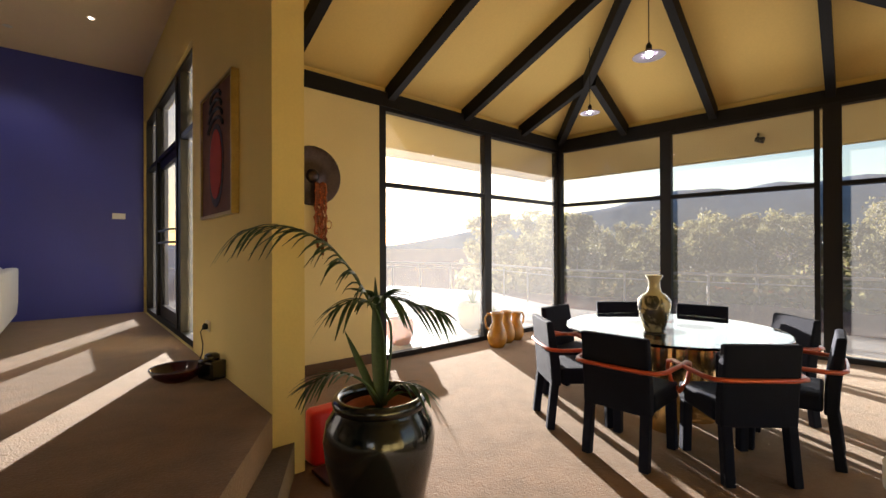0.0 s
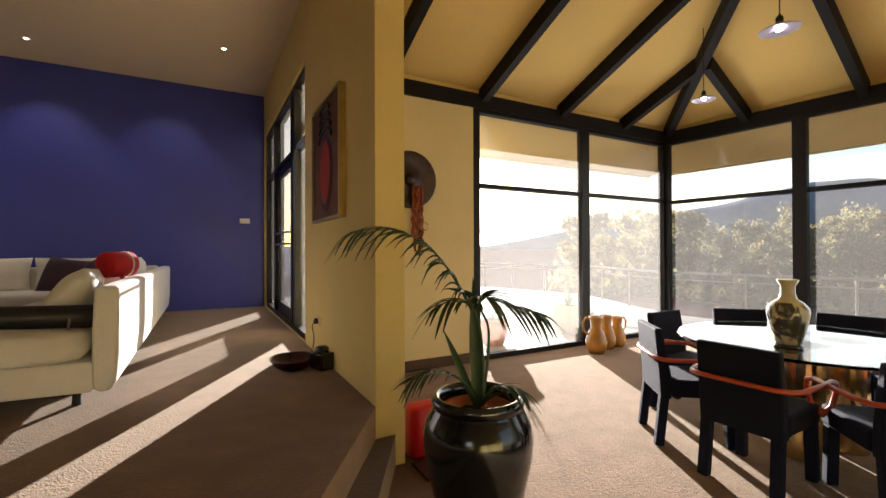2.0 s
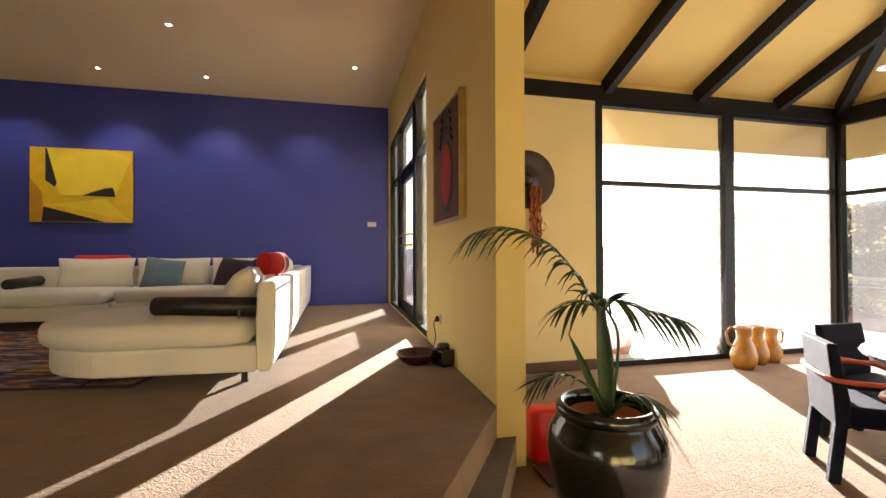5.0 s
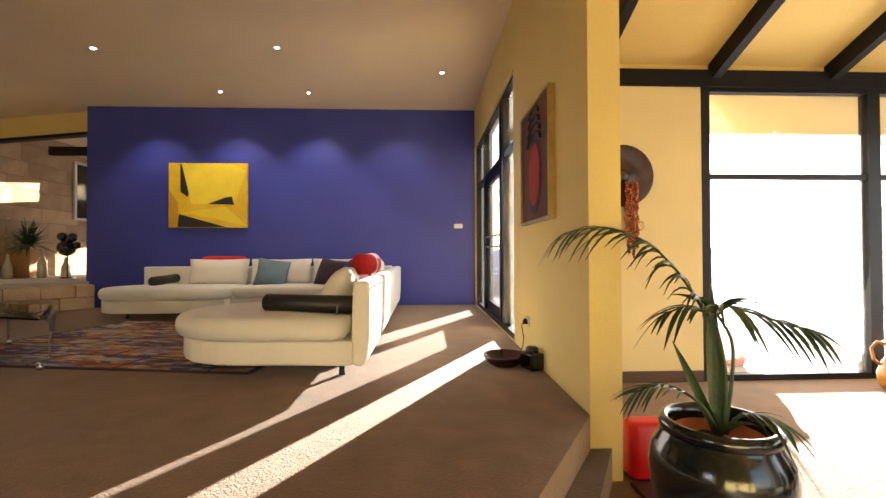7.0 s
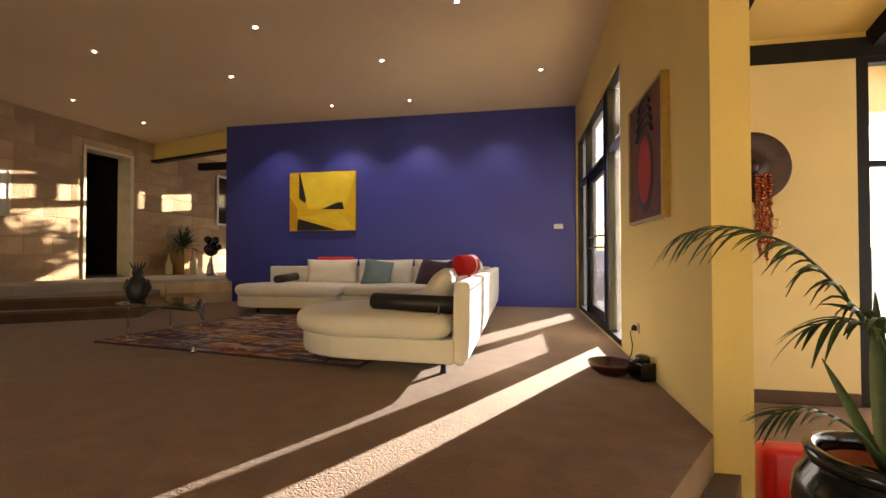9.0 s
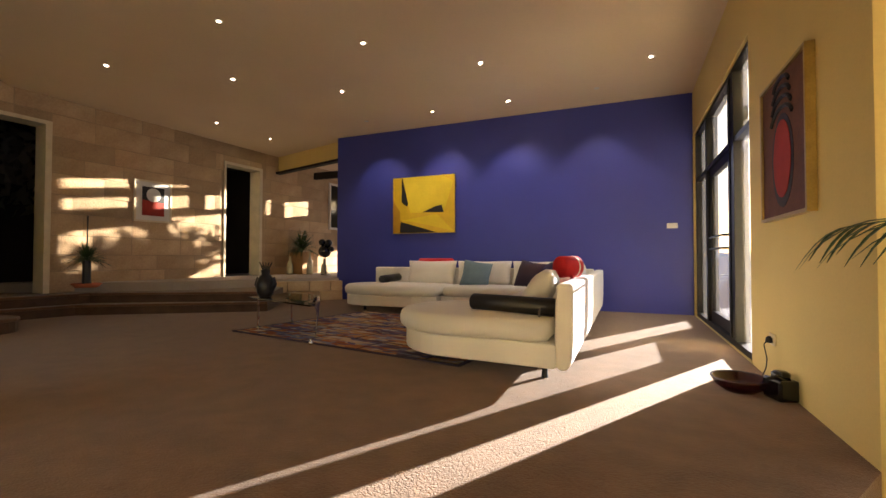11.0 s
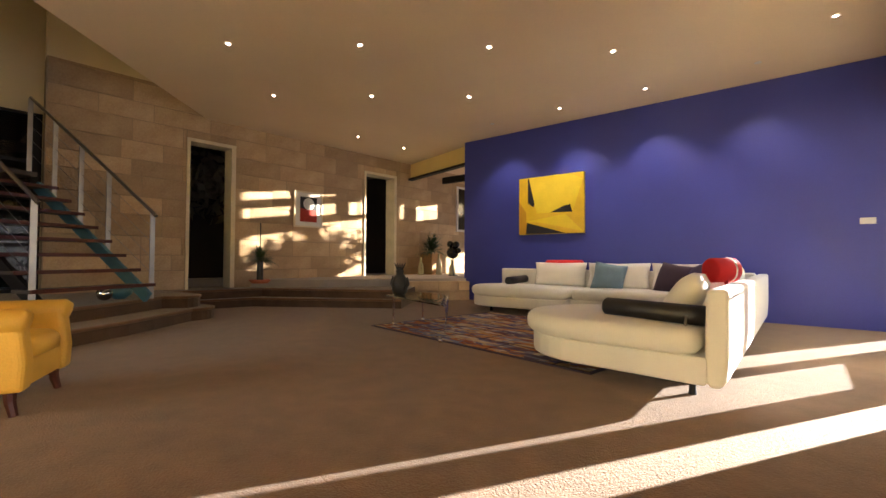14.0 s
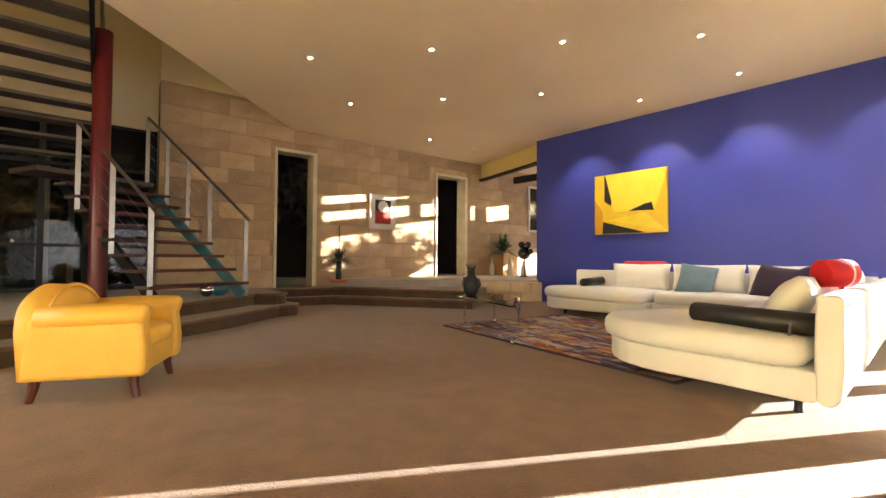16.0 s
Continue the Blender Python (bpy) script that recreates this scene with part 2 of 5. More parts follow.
        if side is None:
            side = d.cross(Vector((0, 0, 1)))
            if side.length < 1e-3:
                side = d.cross(Vector((1, 0, 0)))
        side = (side - d * side.dot(d)).normalized()
        up = side.cross(d)
        rings.append([bm.verts.new(p + (side * math.cos(2 * math.pi * k / seg) + up * math.sin(2 * math.pi * k / seg)) * radii[i]) for k in range(seg)])
    for i in range(n if closed else n - 1):
        a, b = rings[i], rings[(i + 1) % n]
        for k in range(seg):
            l = (k + 1) % seg
            bm.faces.new((a[k], a[l], b[l], b[k]))
    if not closed:
        bm.faces.new(rings[0][::-1])
        bm.faces.new(rings[-1])
    bmesh.ops.recalc_face_normals(bm, faces=bm.faces)
    return bm


def arc(cx, cy, r, a0, a1, n=10):
    return [(cx + r * math.cos(radians(a0 + (a1 - a0) * i / n)), cy + r * math.sin(radians(a0 + (a1 - a0) * i / n))) for i in range(n + 1)]


def pillow(w, h, d, n=12, bm=None, m=None):
    """A stuffed cushion, w by h, d thick, standing in the xz plane."""
    bm = bm or bmesh.new()
    for sgn in (1, -1):
        g = []
        for j in range(n + 1):
            row = []
            for i in range(n + 1):
                u, v = 2 * i / n - 1, 2 * j / n - 1
                t = ((1 - abs(u) ** 2.6) * (1 - abs(v) ** 2.6)) ** 0.42
                pin = 1 - 0.07 * (1 - abs(v)) * abs(u) ** 3
                pjn = 1 - 0.07 * (1 - abs(u)) * abs(v) ** 3
                wob = 0.012 * noise.noise((u * 2 + w * 9, v * 2 + h * 7, sgn * 3.0))
                p = Vector((u * w / 2 * pin, sgn * (d / 2 * t) + wob * t, v * h / 2 * pjn))
                row.append(bm.verts.new(m @ p if m is not None else p))
            g.append(row)
        for j in range(n):
            for i in range(n):
                q = (g[j][i], g[j][i + 1], g[j + 1][i + 1], g[j + 1][i])
                bm.faces.new(q if sgn < 0 else q[::-1])
    bmesh.ops.remove_doubles(bm, verts=bm.verts, dist=1e-5)
    bmesh.ops.recalc_face_normals(bm, faces=bm.faces)
    return bm


def wall(name, p0, p1, z0, z1, thick, openings, material):
    """An upright wall from p0 to p1 with its thickness to the left of that line; openings: (s0, s1, z0, z1) along it."""
    p0, p1 = Vector((*p0, 0)), Vector((*p1, 0))
    d = p1 - p0
    ln = d.length
    d.normalize()
    bm = bmesh.new()
    cuts = sorted({0.0, ln, *[s for o in openings for s in o[:2]]})
    for a, b in zip(cuts, cuts[1:]):
        holes = sorted((o[2], o[3]) for o in openings if o[0] <= a + 1e-6 and o[1] >= b - 1e-6)
        z = z0
        for h0, h1 in holes:
            if h0 > z + 1e-4:
                box(a, b, 0, thick, z, h0, bm)
            z = max(z, h1)
        if z < z1 - 1e-4:
            box(a, b, 0, thick, z, z1, bm)
    ob = part(name, bm, material)
    ob.matrix_basis = Matrix.Translation(p0) @ Matrix.Rotation(math.atan2(d.y, d.x), 4, "Z")
    return tagged(ob, kind="structure")


# ---- structure ----
CEIL = 3.42
DF = -0.36  # dining floor
PF = 0.45  # stone passage floor
YN, XE = 4.73, 8.88  # dining window corner
# living floor, with its skewed edge to the sunken dining room
EDGE = [(3.6, 2.97), (-0.2, -3.03)]
tagged(part("floor", prism([(-6.6, -3.03), (-0.2, -3.03), (3.6, 2.97), (3.6, 8.23), (-3.0, 8.23), (-6.6, 8.23)], -0.179, 0.0), carpet),
       "brown wall-to-wall carpet in the living room", "floor", kind="structure")
tagged(part("dining_floor", prism([(-3.0, -3.03), (9.7, -3.03), (9.7, YN + 0.05), (3.6, YN + 0.05), (3.6, 3.0)], DF - 0.15, DF), carpet),
       "beige-brown carpet in the sunken dining room", "floor", kind="structure")
nx, ny = 0.845, -0.535
tagged(part("step", prism([(3.6, 2.97), (3.6 + 0.12, 2.97), (-0.2 + 0.34 * nx + 0.3, -3.03), (-0.2, -3.03)], DF, -0.181), carpet_shaded),
       "brown carpeted step down to the dining room", "step", kind="structure")
# blue wall and east wall
tagged(wall("wall_north", (3.6, 8.23), (-3.0, 8.23), 0, CEIL, -0.2, [], blue_wall), "cobalt blue painted living room wall", "wall")
tagged(wall("wall_east", (3.6, 2.97), (3.6, 8.43), DF - 0.1, CEIL + 0.6, -0.18, [(1.96, 5.2, 0.0, 2.75)], yellow_wall),
       "warm yellow painted wall with an opening for glass doors", "wall")
# dining walls
tagged(wall("wall_dining_north", (3.78, YN), (XE, YN), DF - 0.1, 2.50, 0.16, [(1.62, XE - 3.78, DF - 0.05, 2.50)], dining_wall),
       "pale yellow painted dining room wall", "wall")
tagged(soft(part("baseboard", box(3.785, 5.39, YN - 0.018, YN - 0.001, DF, DF + 0.11), mat("umber_skirting", (0.11, 0.06, 0.035), 0.5, 0, 0.15, 4, 60, 0.1)), 0.004),
       "dark brown skirting board along the yellow dining wall", "skirting", kind="structure")
# ceilings
tagged(part("ceiling", prism([(-2.785, 0.862), (-5.95, 4.195), (-5.95, 8.23), (-5.95, 12.6), (-3.2, 12.6), (-3.2, 8.43), (3.78, 8.43), (3.78, -3.2), (1.06, -3.2)], CEIL, CEIL + 0.25), ceiling_paint),
       "flat warm cream plaster ceiling with downlights", "ceiling", kind="structure")
# roof lining over the dining room: four slopes
XW, YS, AY = 3.78, -0.2, 2.26
SL, EAVE = 0.41, 2.70
AX = XE - 0.91 * (YN - AY)
zap = EAVE + SL * (YN + 0.1 - AY)
bm = bmesh.new()
c = [bm.verts.new(p) for p in ((XW, YS, EAVE), (9.46, YS, EAVE), (XE + 0.09, YN + 0.1, EAVE), (XW, YN + 0.1, EAVE), (XW, AY, zap), (AX, AY, zap))]
for q in ((0, 1, 5, 4), (1, 2, 5), (2, 3, 4, 5)):
    bm.faces.new([c[i] for i in q])
top = bmesh.ops.extrude_face_region(bm, geom=bm.faces[:])
bmesh.ops.translate(bm, verts=[v for v in top["geom"] if isinstance(v, bmesh.types.BMVert)], vec=(0, 0, 0.2))
bmesh.ops.recalc_face_normals(bm, faces=bm.faces)
tagged(part("ceiling_dining", bm, lining_paint), "sloping yellow plaster roof lining", "ceiling", kind="structure")


def glazing(name, p0, p1, z0, z1, posts, transoms, depth=0.09, postw=0.09, label="", pane=True, inset=0.0, glass=None, leaf_glass=None, shade=False):
    """A black-framed window from p0 to p1: posts at distances along it (or (distance, width)), transoms (s0, s1, z)."""
    p0, p1 = Vector((*p0, 0)), Vector((*p1, 0))
    d = p1 - p0
    ln = d.length
    top = tagged(hull(name, Matrix.Translation(p0) @ Matrix.Rotation(math.atan2(d.y, d.x), 4, "Z")), label, "window", kind="structure")
    for zz, nm, hh in ((z0 + 0.03, "window_sill", 0.06), (z1 - 0.02, "window_head", 0.04)):
        part(nm, box(0, ln, -depth / 2, depth / 2, zz - hh / 2, zz + hh / 2), black_frame, top)
    for q in posts:
        s, w = q if isinstance(q, tuple) else (q, postw)
        part("mullion", box(s - w / 2, s + w / 2, -depth / 2 - 0.003, depth / 2 + 0.003, z0 + 0.06, z1 - 0.04), black_frame, top)
    for s0, s1, z in transoms:
        part("transom", box(s0, s1, -depth / 2 + 0.006, depth / 2 - 0.006, z - 0.025, z + 0.025), black_frame, top)
    if pane:
        ss = sorted((q if isinstance(q, tuple) else (q, postw)) for q in posts)
        for (a, wa), (b, wb) in zip(ss, ss[1:]):
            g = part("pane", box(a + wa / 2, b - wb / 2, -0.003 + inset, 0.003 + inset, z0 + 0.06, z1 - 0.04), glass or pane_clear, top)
            g.visible_shadow = shade
            if leaf_glass is not None and a > 0.9:
                g.data.materials[0], g.visible_shadow = leaf_glass, True
    return top


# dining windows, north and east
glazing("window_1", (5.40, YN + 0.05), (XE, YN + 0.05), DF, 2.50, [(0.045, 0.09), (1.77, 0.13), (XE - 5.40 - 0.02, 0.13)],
              [(0.09, 1.70, 1.63), (1.83, XE - 5.46, 1.63)], label="floor-to-ceiling black-framed window onto the terrace", glass=pane_veiled)
EB = (XE + 0.56, -1.2)  # far end of the east window wall
EV = (Vector(EB) - Vector((XE, YN))).normalized()
EL = (Vector(EB) - Vector((XE, YN))).length
glazing("window_2", (XE, YN), EB, DF, 2.50, [(0.02, 0.05), (1.62, 0.14), (3.20, 0.05), (3.33, 0.16), (4.95, 0.12), (EL - 0.03, 0.1)],
        [(0.05, 1.55, 1.60), (1.69, 3.18, 1.60), (3.41, 4.89, 1.60), (5.01, EL, 1.60)], label="floor-to-ceiling black-framed window facing the trees")
# black wall plate and rafters
plate = tagged(hull("wall_plate"), "black timber beam on top of the dining room walls", "beam", kind="structure")
part("beam", box(3.78, XE + 0.1, YN - 0.03, YN + 0.15, 2.50, 2.66), beam_black, plate)
part("beam", bar((XE + 0.05, YN - 0.03, 2.58), (EB[0] + 0.05, EB[1], 2.56), 0.18, 0.16), beam_black, plate)
up = tagged(hull("upstand"), "narrow yellow plaster strip above the black beam", "trim", kind="structure")
part("strip", box(3.785, XE + 0.02, YN + 0.03, YN + 0.09, 2.655, 2.84), lining_paint, up)
part("strip", bar((XE + 0.06, YN + 0.02, 2.735), (EB[0] + 0.07, EB[1], 2.735), 0.06, 0.21), lining_paint, up)
roof = tagged(hull("roof_frame"), "black exposed rafters meeting at the hip of the roof", "rafters", kind="structure")


RD = 0.17  # rafter depth
EN = Vector((EV.y, -EV.x))  # into the room from the east windows
for x in (4.36, 5.54, 6.73, 7.90):
    ye = YN - (XE - x) / 0.91 if x > AX else AY
    part("rafter", bar((x, YN + 0.02, EAVE + SL * 0.08 - RD / 2), (x, ye, EAVE + SL * (YN + 0.1 - ye) - RD / 2 - 0.006), 0.085, RD), beam_black, roof)
for k in range(5):
    s0 = 1.06 + 1.13 * k
    f = Vector((XE, YN)) + EV * s0
    run = s0 if f.y > AY + 0.3 else 2.35
    e = f + EN * run
    part("rafter", bar((f.x, f.y, EAVE + SL * 0.03 - RD / 2), (e.x, e.y, EAVE + SL * (run + 0.07) - RD / 2 - 0.006), 0.085, RD), beam_black, roof)
part("hip_rafter", bar((XE, YN, EAVE - 0.06), (AX, AY, zap - 0.11), 0.095, RD), beam_black, roof)
part("hip_rafter", bar((9.36, YS + 0.05, EAVE - 0.06), (AX, AY, zap - 0.11), 0.095, RD), beam_black, roof)
# eaves outside
eave = tagged(hull("eaves"), "cream soffit and fascia of the overhanging eaves", "eaves", kind="structure")
def sloped(inner, outer, zi, zo, th=0.06):
    """A sloping slab between an inner and an outer line in plan."""
    bm = bmesh.new()
    pts = [(*inner[0], zi), (*inner[1], zi), (*outer[1], zo), (*outer[0], zo)]
    lo, hi = [bm.verts.new(p) for p in pts], [bm.verts.new((p[0], p[1], p[2] + th)) for p in pts]
    bm.faces.new(lo[::-1])
    bm.faces.new(hi)
    for i in range(4):
        bm.faces.new((lo[i], lo[(i + 1) % 4], hi[(i + 1) % 4], hi[i]))
    bmesh.ops.recalc_face_normals(bm, faces=bm.faces)
    return bm


part("soffit", sloped([(3.8, YN + 0.17), (XE + 0.2, YN + 0.17)], [(3.8, YN + 0.95), (XE + 1.0, YN + 0.95)], 2.52, 2.22), soffit_paint, eave)
part("soffit", sloped([(XE + 0.2, YN + 0.17), (XE + 0.80, -3.0)], [(XE + 1.0, YN + 0.95), (XE + 1.65, -3.0)], 2.52, 2.22), soffit_paint, eave)
part("gutter", bar((3.8, YN + 1.0, 2.27), (XE + 1.06, YN + 1.0, 2.27), 0.1, 0.12), soffit_paint, eave)
part("gutter", bar((XE + 1.06, YN + 0.94, 2.27), (XE + 1.7, -3.0, 2.27), 0.1, 0.12), soffit_paint, eave)

# glass doors of the living room
doors = glazing("door_1", (3.69, 4.93), (3.69, 8.17), 0.0, 2.75, [(0.03, 0.06), (0.77, 0.10), (0.95, 0.07), (2.30, 0.10), (3.21, 0.06)],
                [(0.06, 0.72, 2.04), (0.985, 2.25, 2.04), (2.35, 3.18, 2.04)], depth=0.12, label="tall black-framed glass door with sidelights and fanlights", leaf_glass=pane_grey)
leaf = part("door_leaf", box(0.99, 1.10, -0.03, 0.03, 0.07, 2.01), black_frame, doors)
part("door_stile", box(2.14, 2.24, -0.03, 0.03, 0.07, 2.01), black_frame, doors)
part("door_rail", box(1.10, 2.14, -0.03, 0.03, 0.07, 0.20), black_frame, doors)
part("door_rail", box(1.10, 2.14, -0.03, 0.03, 1.91, 2.01), black_frame, doors)
part("door_rail", box(0.822, 0.912, -0.05, 0.05, 0.065, 2.70), black_frame, doors)
for z in (0.98, 1.12):
    part("handle", tube([(1.12, 0.03, z), (1.12, 0.09, z), (1.9, 0.09, z), (1.9, 0.03, z)], 0.012), black_frame, doors)

# passage floor of stone, steps and plinth
SW0, SW1 = (-5.90, 1.8), (-5.46, 9.2)
tagged(part("passage_floor", prism([(-6.9, 4.0), (-5.5, 5.0), (-4.6, 5.75), (-3.75, 7.25), (-2.95, 8.235), (-2.95, 8.44), (1.0, 8.44), (1.0, 12.6), (-6.9, 12.6)], 0.0, PF), deck_tile),
       "pale stone floor of the raised passage", "floor", kind="structure")
for k, (off, z) in enumerate(((0.0, 0.15), (0.36, 0.30))):
    ox, oy = -0.57 * off, 0.82 * off
    cx, cy = -4.95 + ox, 4.48 + oy
    pts = [(-5.25 + ox, 3.0), (cx, cy), (-2.72 + ox * 0.3, 6.02 + oy * 0.6), (-3.5, 7.2), (-5.2, 7.0), (-6.6, 5.2), (-6.6, 3.0)]
    stp = tagged(part("step", prism(pts, 0.0 if k == 0 else 0.15, z), carpet_shaded), "brown carpeted step up to the passage", "step", kind="structure")
    # lighter roll: the lit tread edge put into the colour
    part("nosing", tube([(*pts[0], z - 0.012), (*pts[1], z - 0.012), (*pts[2], z - 0.012)], 0.02, 8), carpet, stp)
for k, (off, z) in enumerate(((0.0, 0.16), (0.46, 0.32))):
    d = Vector((-0.86, -0.51)) * off
    pts = [(-0.6 + d.x, -2.9), (-2.72 + d.x, 1.52 + d.y), (-3.12 + d.x, 2.16 + d.y), (-3.8 + d.x, 3.05 + d.y)] + [(a + d.x * 0.6, b + d.y * 0.4) for a, b in arc(-4.12, 3.12, 0.33, 10, 110, 6)] + [(-5.6, 3.3), (-6.6, 2.4), (-6.6, -2.9)]
    stp = tagged(part("curved_step", prism(pts, 0.0 if k == 0 else 0.16, z), carpet_shaded), "brown carpeted curved step below the staircase", "step", kind="structure")
    # lighter roll for the light on the curved edge
    part("nosing", tube([(*p, z - 0.012) for p in pts[:-2]], 0.02, 8), carpet, stp)

# stone wall with two tall openings
def s_of(y):
    return (y - SW0[1]) / (SW1[1] - SW0[1]) * math.hypot(SW1[0] - SW0[0], SW1[1] - SW0[1])


SWL = s_of(12.6)
dv = (Vector(SW1) - Vector(SW0)).normalized()
sw_end = Vector(SW0) + dv * SWL
D1, D2 = (s_of(3.70), s_of(4.48)), (s_of(7.58), s_of(8.55))
stone_wall = wall("wall_stone", SW0, sw_end, 0.0, 3.85, 0.3, [(D1[0], D1[1], 0.30, 3.0), (D2[0], D2[1], PF, 3.0)], mortar)
tagged(stone_wall, "sandstone block wall with two doorways", "wall")
tagged(wall("wall_stone_top", SW0, sw_end, 3.85, 6.0, 0.28, [], cream_wall), "cream plaster above the stone wall", "wall")
# boxes behind the doorways, the shade of unlit rooms put into their colour
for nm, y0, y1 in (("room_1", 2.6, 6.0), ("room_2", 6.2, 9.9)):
    rm = tagged(hull(nm), "box behind a doorway, coloured dark to look unlit", "room", kind="structure")
    part("back_wall", box(-8.6, -8.5, y0, y1, 0.2, 3.5), room_shade, rm)
    part("side_wall", box(-8.5, -6.05, y0, y0 + 0.08, 0.2, 3.5), room_shade, rm)
    part("side_wall", box(-8.5, -5.85, y1 - 0.08, y1, 0.2, 3.5), room_shade, rm)
    part("room_ceiling", box(-8.5, -6.22, y0 + 0.08, y1 - 0.08, 3.4, 3.5), room_shade, rm)
    part("room_floor", box(-8.5, -6.1, y0 + 0.08, y1 - 0.08, 0.2, 0.29), room_shade, rm)
# door linings of pale timber
for nm, (a, b), z0 in (("door_2", D1, 0.30), ("door_3", D2, PF)):
    dr = tagged(hull(nm, stone_wall.matrix_basis.copy()), "open doorway with a pale timber lining", "doorway", kind="structure")
    for s0, wj in ((a - 0.03, 0.05), (b - 0.05, 0.08)):
        part("jamb", box(s0, s0 + wj, -0.03, 0.31, z0, 2.96), door_trim, dr)
    part("door_head", box(a - 0.03, b + 0.03, -0.034, 0.306, 2.96, 3.02), door_trim, dr)
# closing walls
# both openings are added, out of view, to let fill light in
tagged(wall("wall_south", (-6.9, -3.03), (9.9, -3.03), DF - 0.1, 6.0, -0.2, [(3.5, 5.5, 0.85, 2.15), (12.0, 15.6, DF, 2.2)], yellow_wall), "unseen yellow closing wall, openings added for fill light", "wall")
tagged(wall("wall_west", (-6.5, 1.9), (-6.5, -3.03), 0.0, 6.0, -0.2, [(0.05, 4.6, 0.32, 3.1)], cream_wall), "cream plaster wall above a black-framed window", "wall")
tagged(wall("wall_return", (-6.7, 1.9), (-5.95, 1.9), 0.0, 6.0, 0.2, [], cream_wall), "short plaster return wall", "wall")
glazing("window_3", (-6.55, 1.85), (-6.55, -2.7), 0.32, 3.1, [(0.06, 0.12), (0.75, 0.08), (1.5, 0.08), (2.3, 0.08), (3.1, 0.08), (3.9, 0.08), (4.5, 0.1)],
        [(0.1, 4.5, 2.35), (0.1, 4.5, 1.05)], glass=pane_dimming, shade=True, label="tall black-framed stair window onto the garden")
tagged(part("ceiling_void", prism([(-7.2, -3.3), (1.2, -3.3), (-6.2, 4.6), (-7.2, 4.6)], 6.0, 6.2), ceiling_paint), "high plaster ceiling over the stair", "ceiling", kind="structure")
tagged(wall("wall_bulkhead", (1.06, -3.2), (-5.95, 4.20), CEIL + 0.251, 6.0, -0.12, [], cream_wall), "cream bulkhead above the living room ceiling edge", "wall")
# unseen openings, sized so the sun throws its patches on the stone wall
PASSAGE_SUN_CUTS = [(0.5, 1.3, PF + 0.1, 1.3), (1.5, 2.1, PF + 0.1, 1.3), (2.2, 2.73, 2.4, 2.82), (2.84, 3.01, 2.5, 2.9), (2.3, 3.3, PF + 0.1, 1.25),
                  (3.40, 3.82, 2.72, 3.16), (3.90, 4.36, 2.78, 3.26), (4.44, 5.05, 2.84, 3.38), (3.40, 4.20, PF + 0.1, 2.62), (4.28, 5.05, PF + 0.1, 2.5)]
pn = tagged(wall("wall_passage_north", (-6.2, 12.6), (1.0, 12.6), 0.0, CEIL, 0.2, PASSAGE_SUN_CUTS, cream_wall), "unseen cream end wall, openings cut to throw sun patches on the stone", "wall")
# tint added to dim those sun patches
dimming_pane = pane_mat("sun_dimming_glass", (0.80, 0.77, 0.70), 0.02, 0.04)
for a, b, z0, z1 in PASSAGE_SUN_CUTS:
    part("pane", box(a, b, 0.10, 0.106, z0, z1), dimming_pane, pn)
tagged(wall("wall_passage_east", (1.0, 8.43), (1.0, 12.8), 0.0, CEIL, -0.2, [], cream_wall), "cream passage wall", "wall")
tagged(part("ceiling_passage", prism([(-3.2, 8.43), (1.2, 8.43), (1.2, 12.8), (-3.2, 12.8)], CEIL, CEIL + 0.25), ceiling_paint), "cream passage ceiling", "ceiling", kind="structure")
tagged(wall("wall_dining_bulkhead", (3.6, 2.965), (3.6, -3.03), 2.67, CEIL + 0.6, 0.18, [], yellow_wall), "yellow bulkhead over the opening to the dining room", "wall")
tagged(part("ceiling_dining_flat", box(3.785, 10.2, -3.2, YS - 0.005, 2.67, 2.9), lining_paint), "flat yellow ceiling", "ceiling", kind="structure")
tagged(wall("wall_dining_east", EB, (9.62, -3.03), DF - 0.1, 2.67, 0.16, [], yellow_wall), "yellow dining room wall", "wall")

# area lamps standing in for skylight; the passage and south openings are unseen additions
def sky_lamp(name, eye, target, w, h, power, col=(0.86, 0.92, 1.0)):
    l = new(name, bpy.data.lights.new(name, "AREA"))
    l.data.shape, l.data.size, l.data.size_y, l.data.energy, l.data.color = "RECTANGLE", w, h, power, col
    l.matrix_world = look(eye, target)
    return l


# added to brighten the passage end of the stone wall
sky_lamp("sky_fill", (-2.4, 12.52, 1.7), (-4.6, 8.5, 0.9), 3.4, 1.9, 3.0, (0.84, 0.88, 1.0))
# fill from behind the camera, aimed to lift the yellow wall
sky_lamp("sky_fill", (-2.4, -2.98, 1.5), (2.0, 2.4, 1.45), 2.0, 1.3, 3.2, (1.0, 0.95, 0.88))
# fill from the unseen south side of the dining room
sky_lamp("sky_fill", (6.6, -2.98, 1.1), (4.0, 2, 0.9), 4.6, 2.4, SKYL[0], (1.0, 0.93, 0.82))
sky_lamp("sky_fill", (XE + 0.05, 2.2, 1.1), (5, 2.0, 0.9), 5.0, 2.6, SKYL[1], (1.0, 0.95, 0.86))
sky_lamp("sky_fill", (7.1, YN - 0.06, 1.1), (6.5, 2, 0.6), 3.2, 2.6, SKYL[2], (1.0, 0.94, 0.84))
sky_lamp("sky_fill", (3.595, 6.6, 1.35), (1.6, 5.6, 0.0), 2.9, 2.4, 1.6, (0.80, 0.85, 1.0))

# ---- outside ----
mortar_grey = mat("terrace_joint", (0.22, 0.19, 0.17), 0.9, 0, 0.15, 3, 50, 0.2)
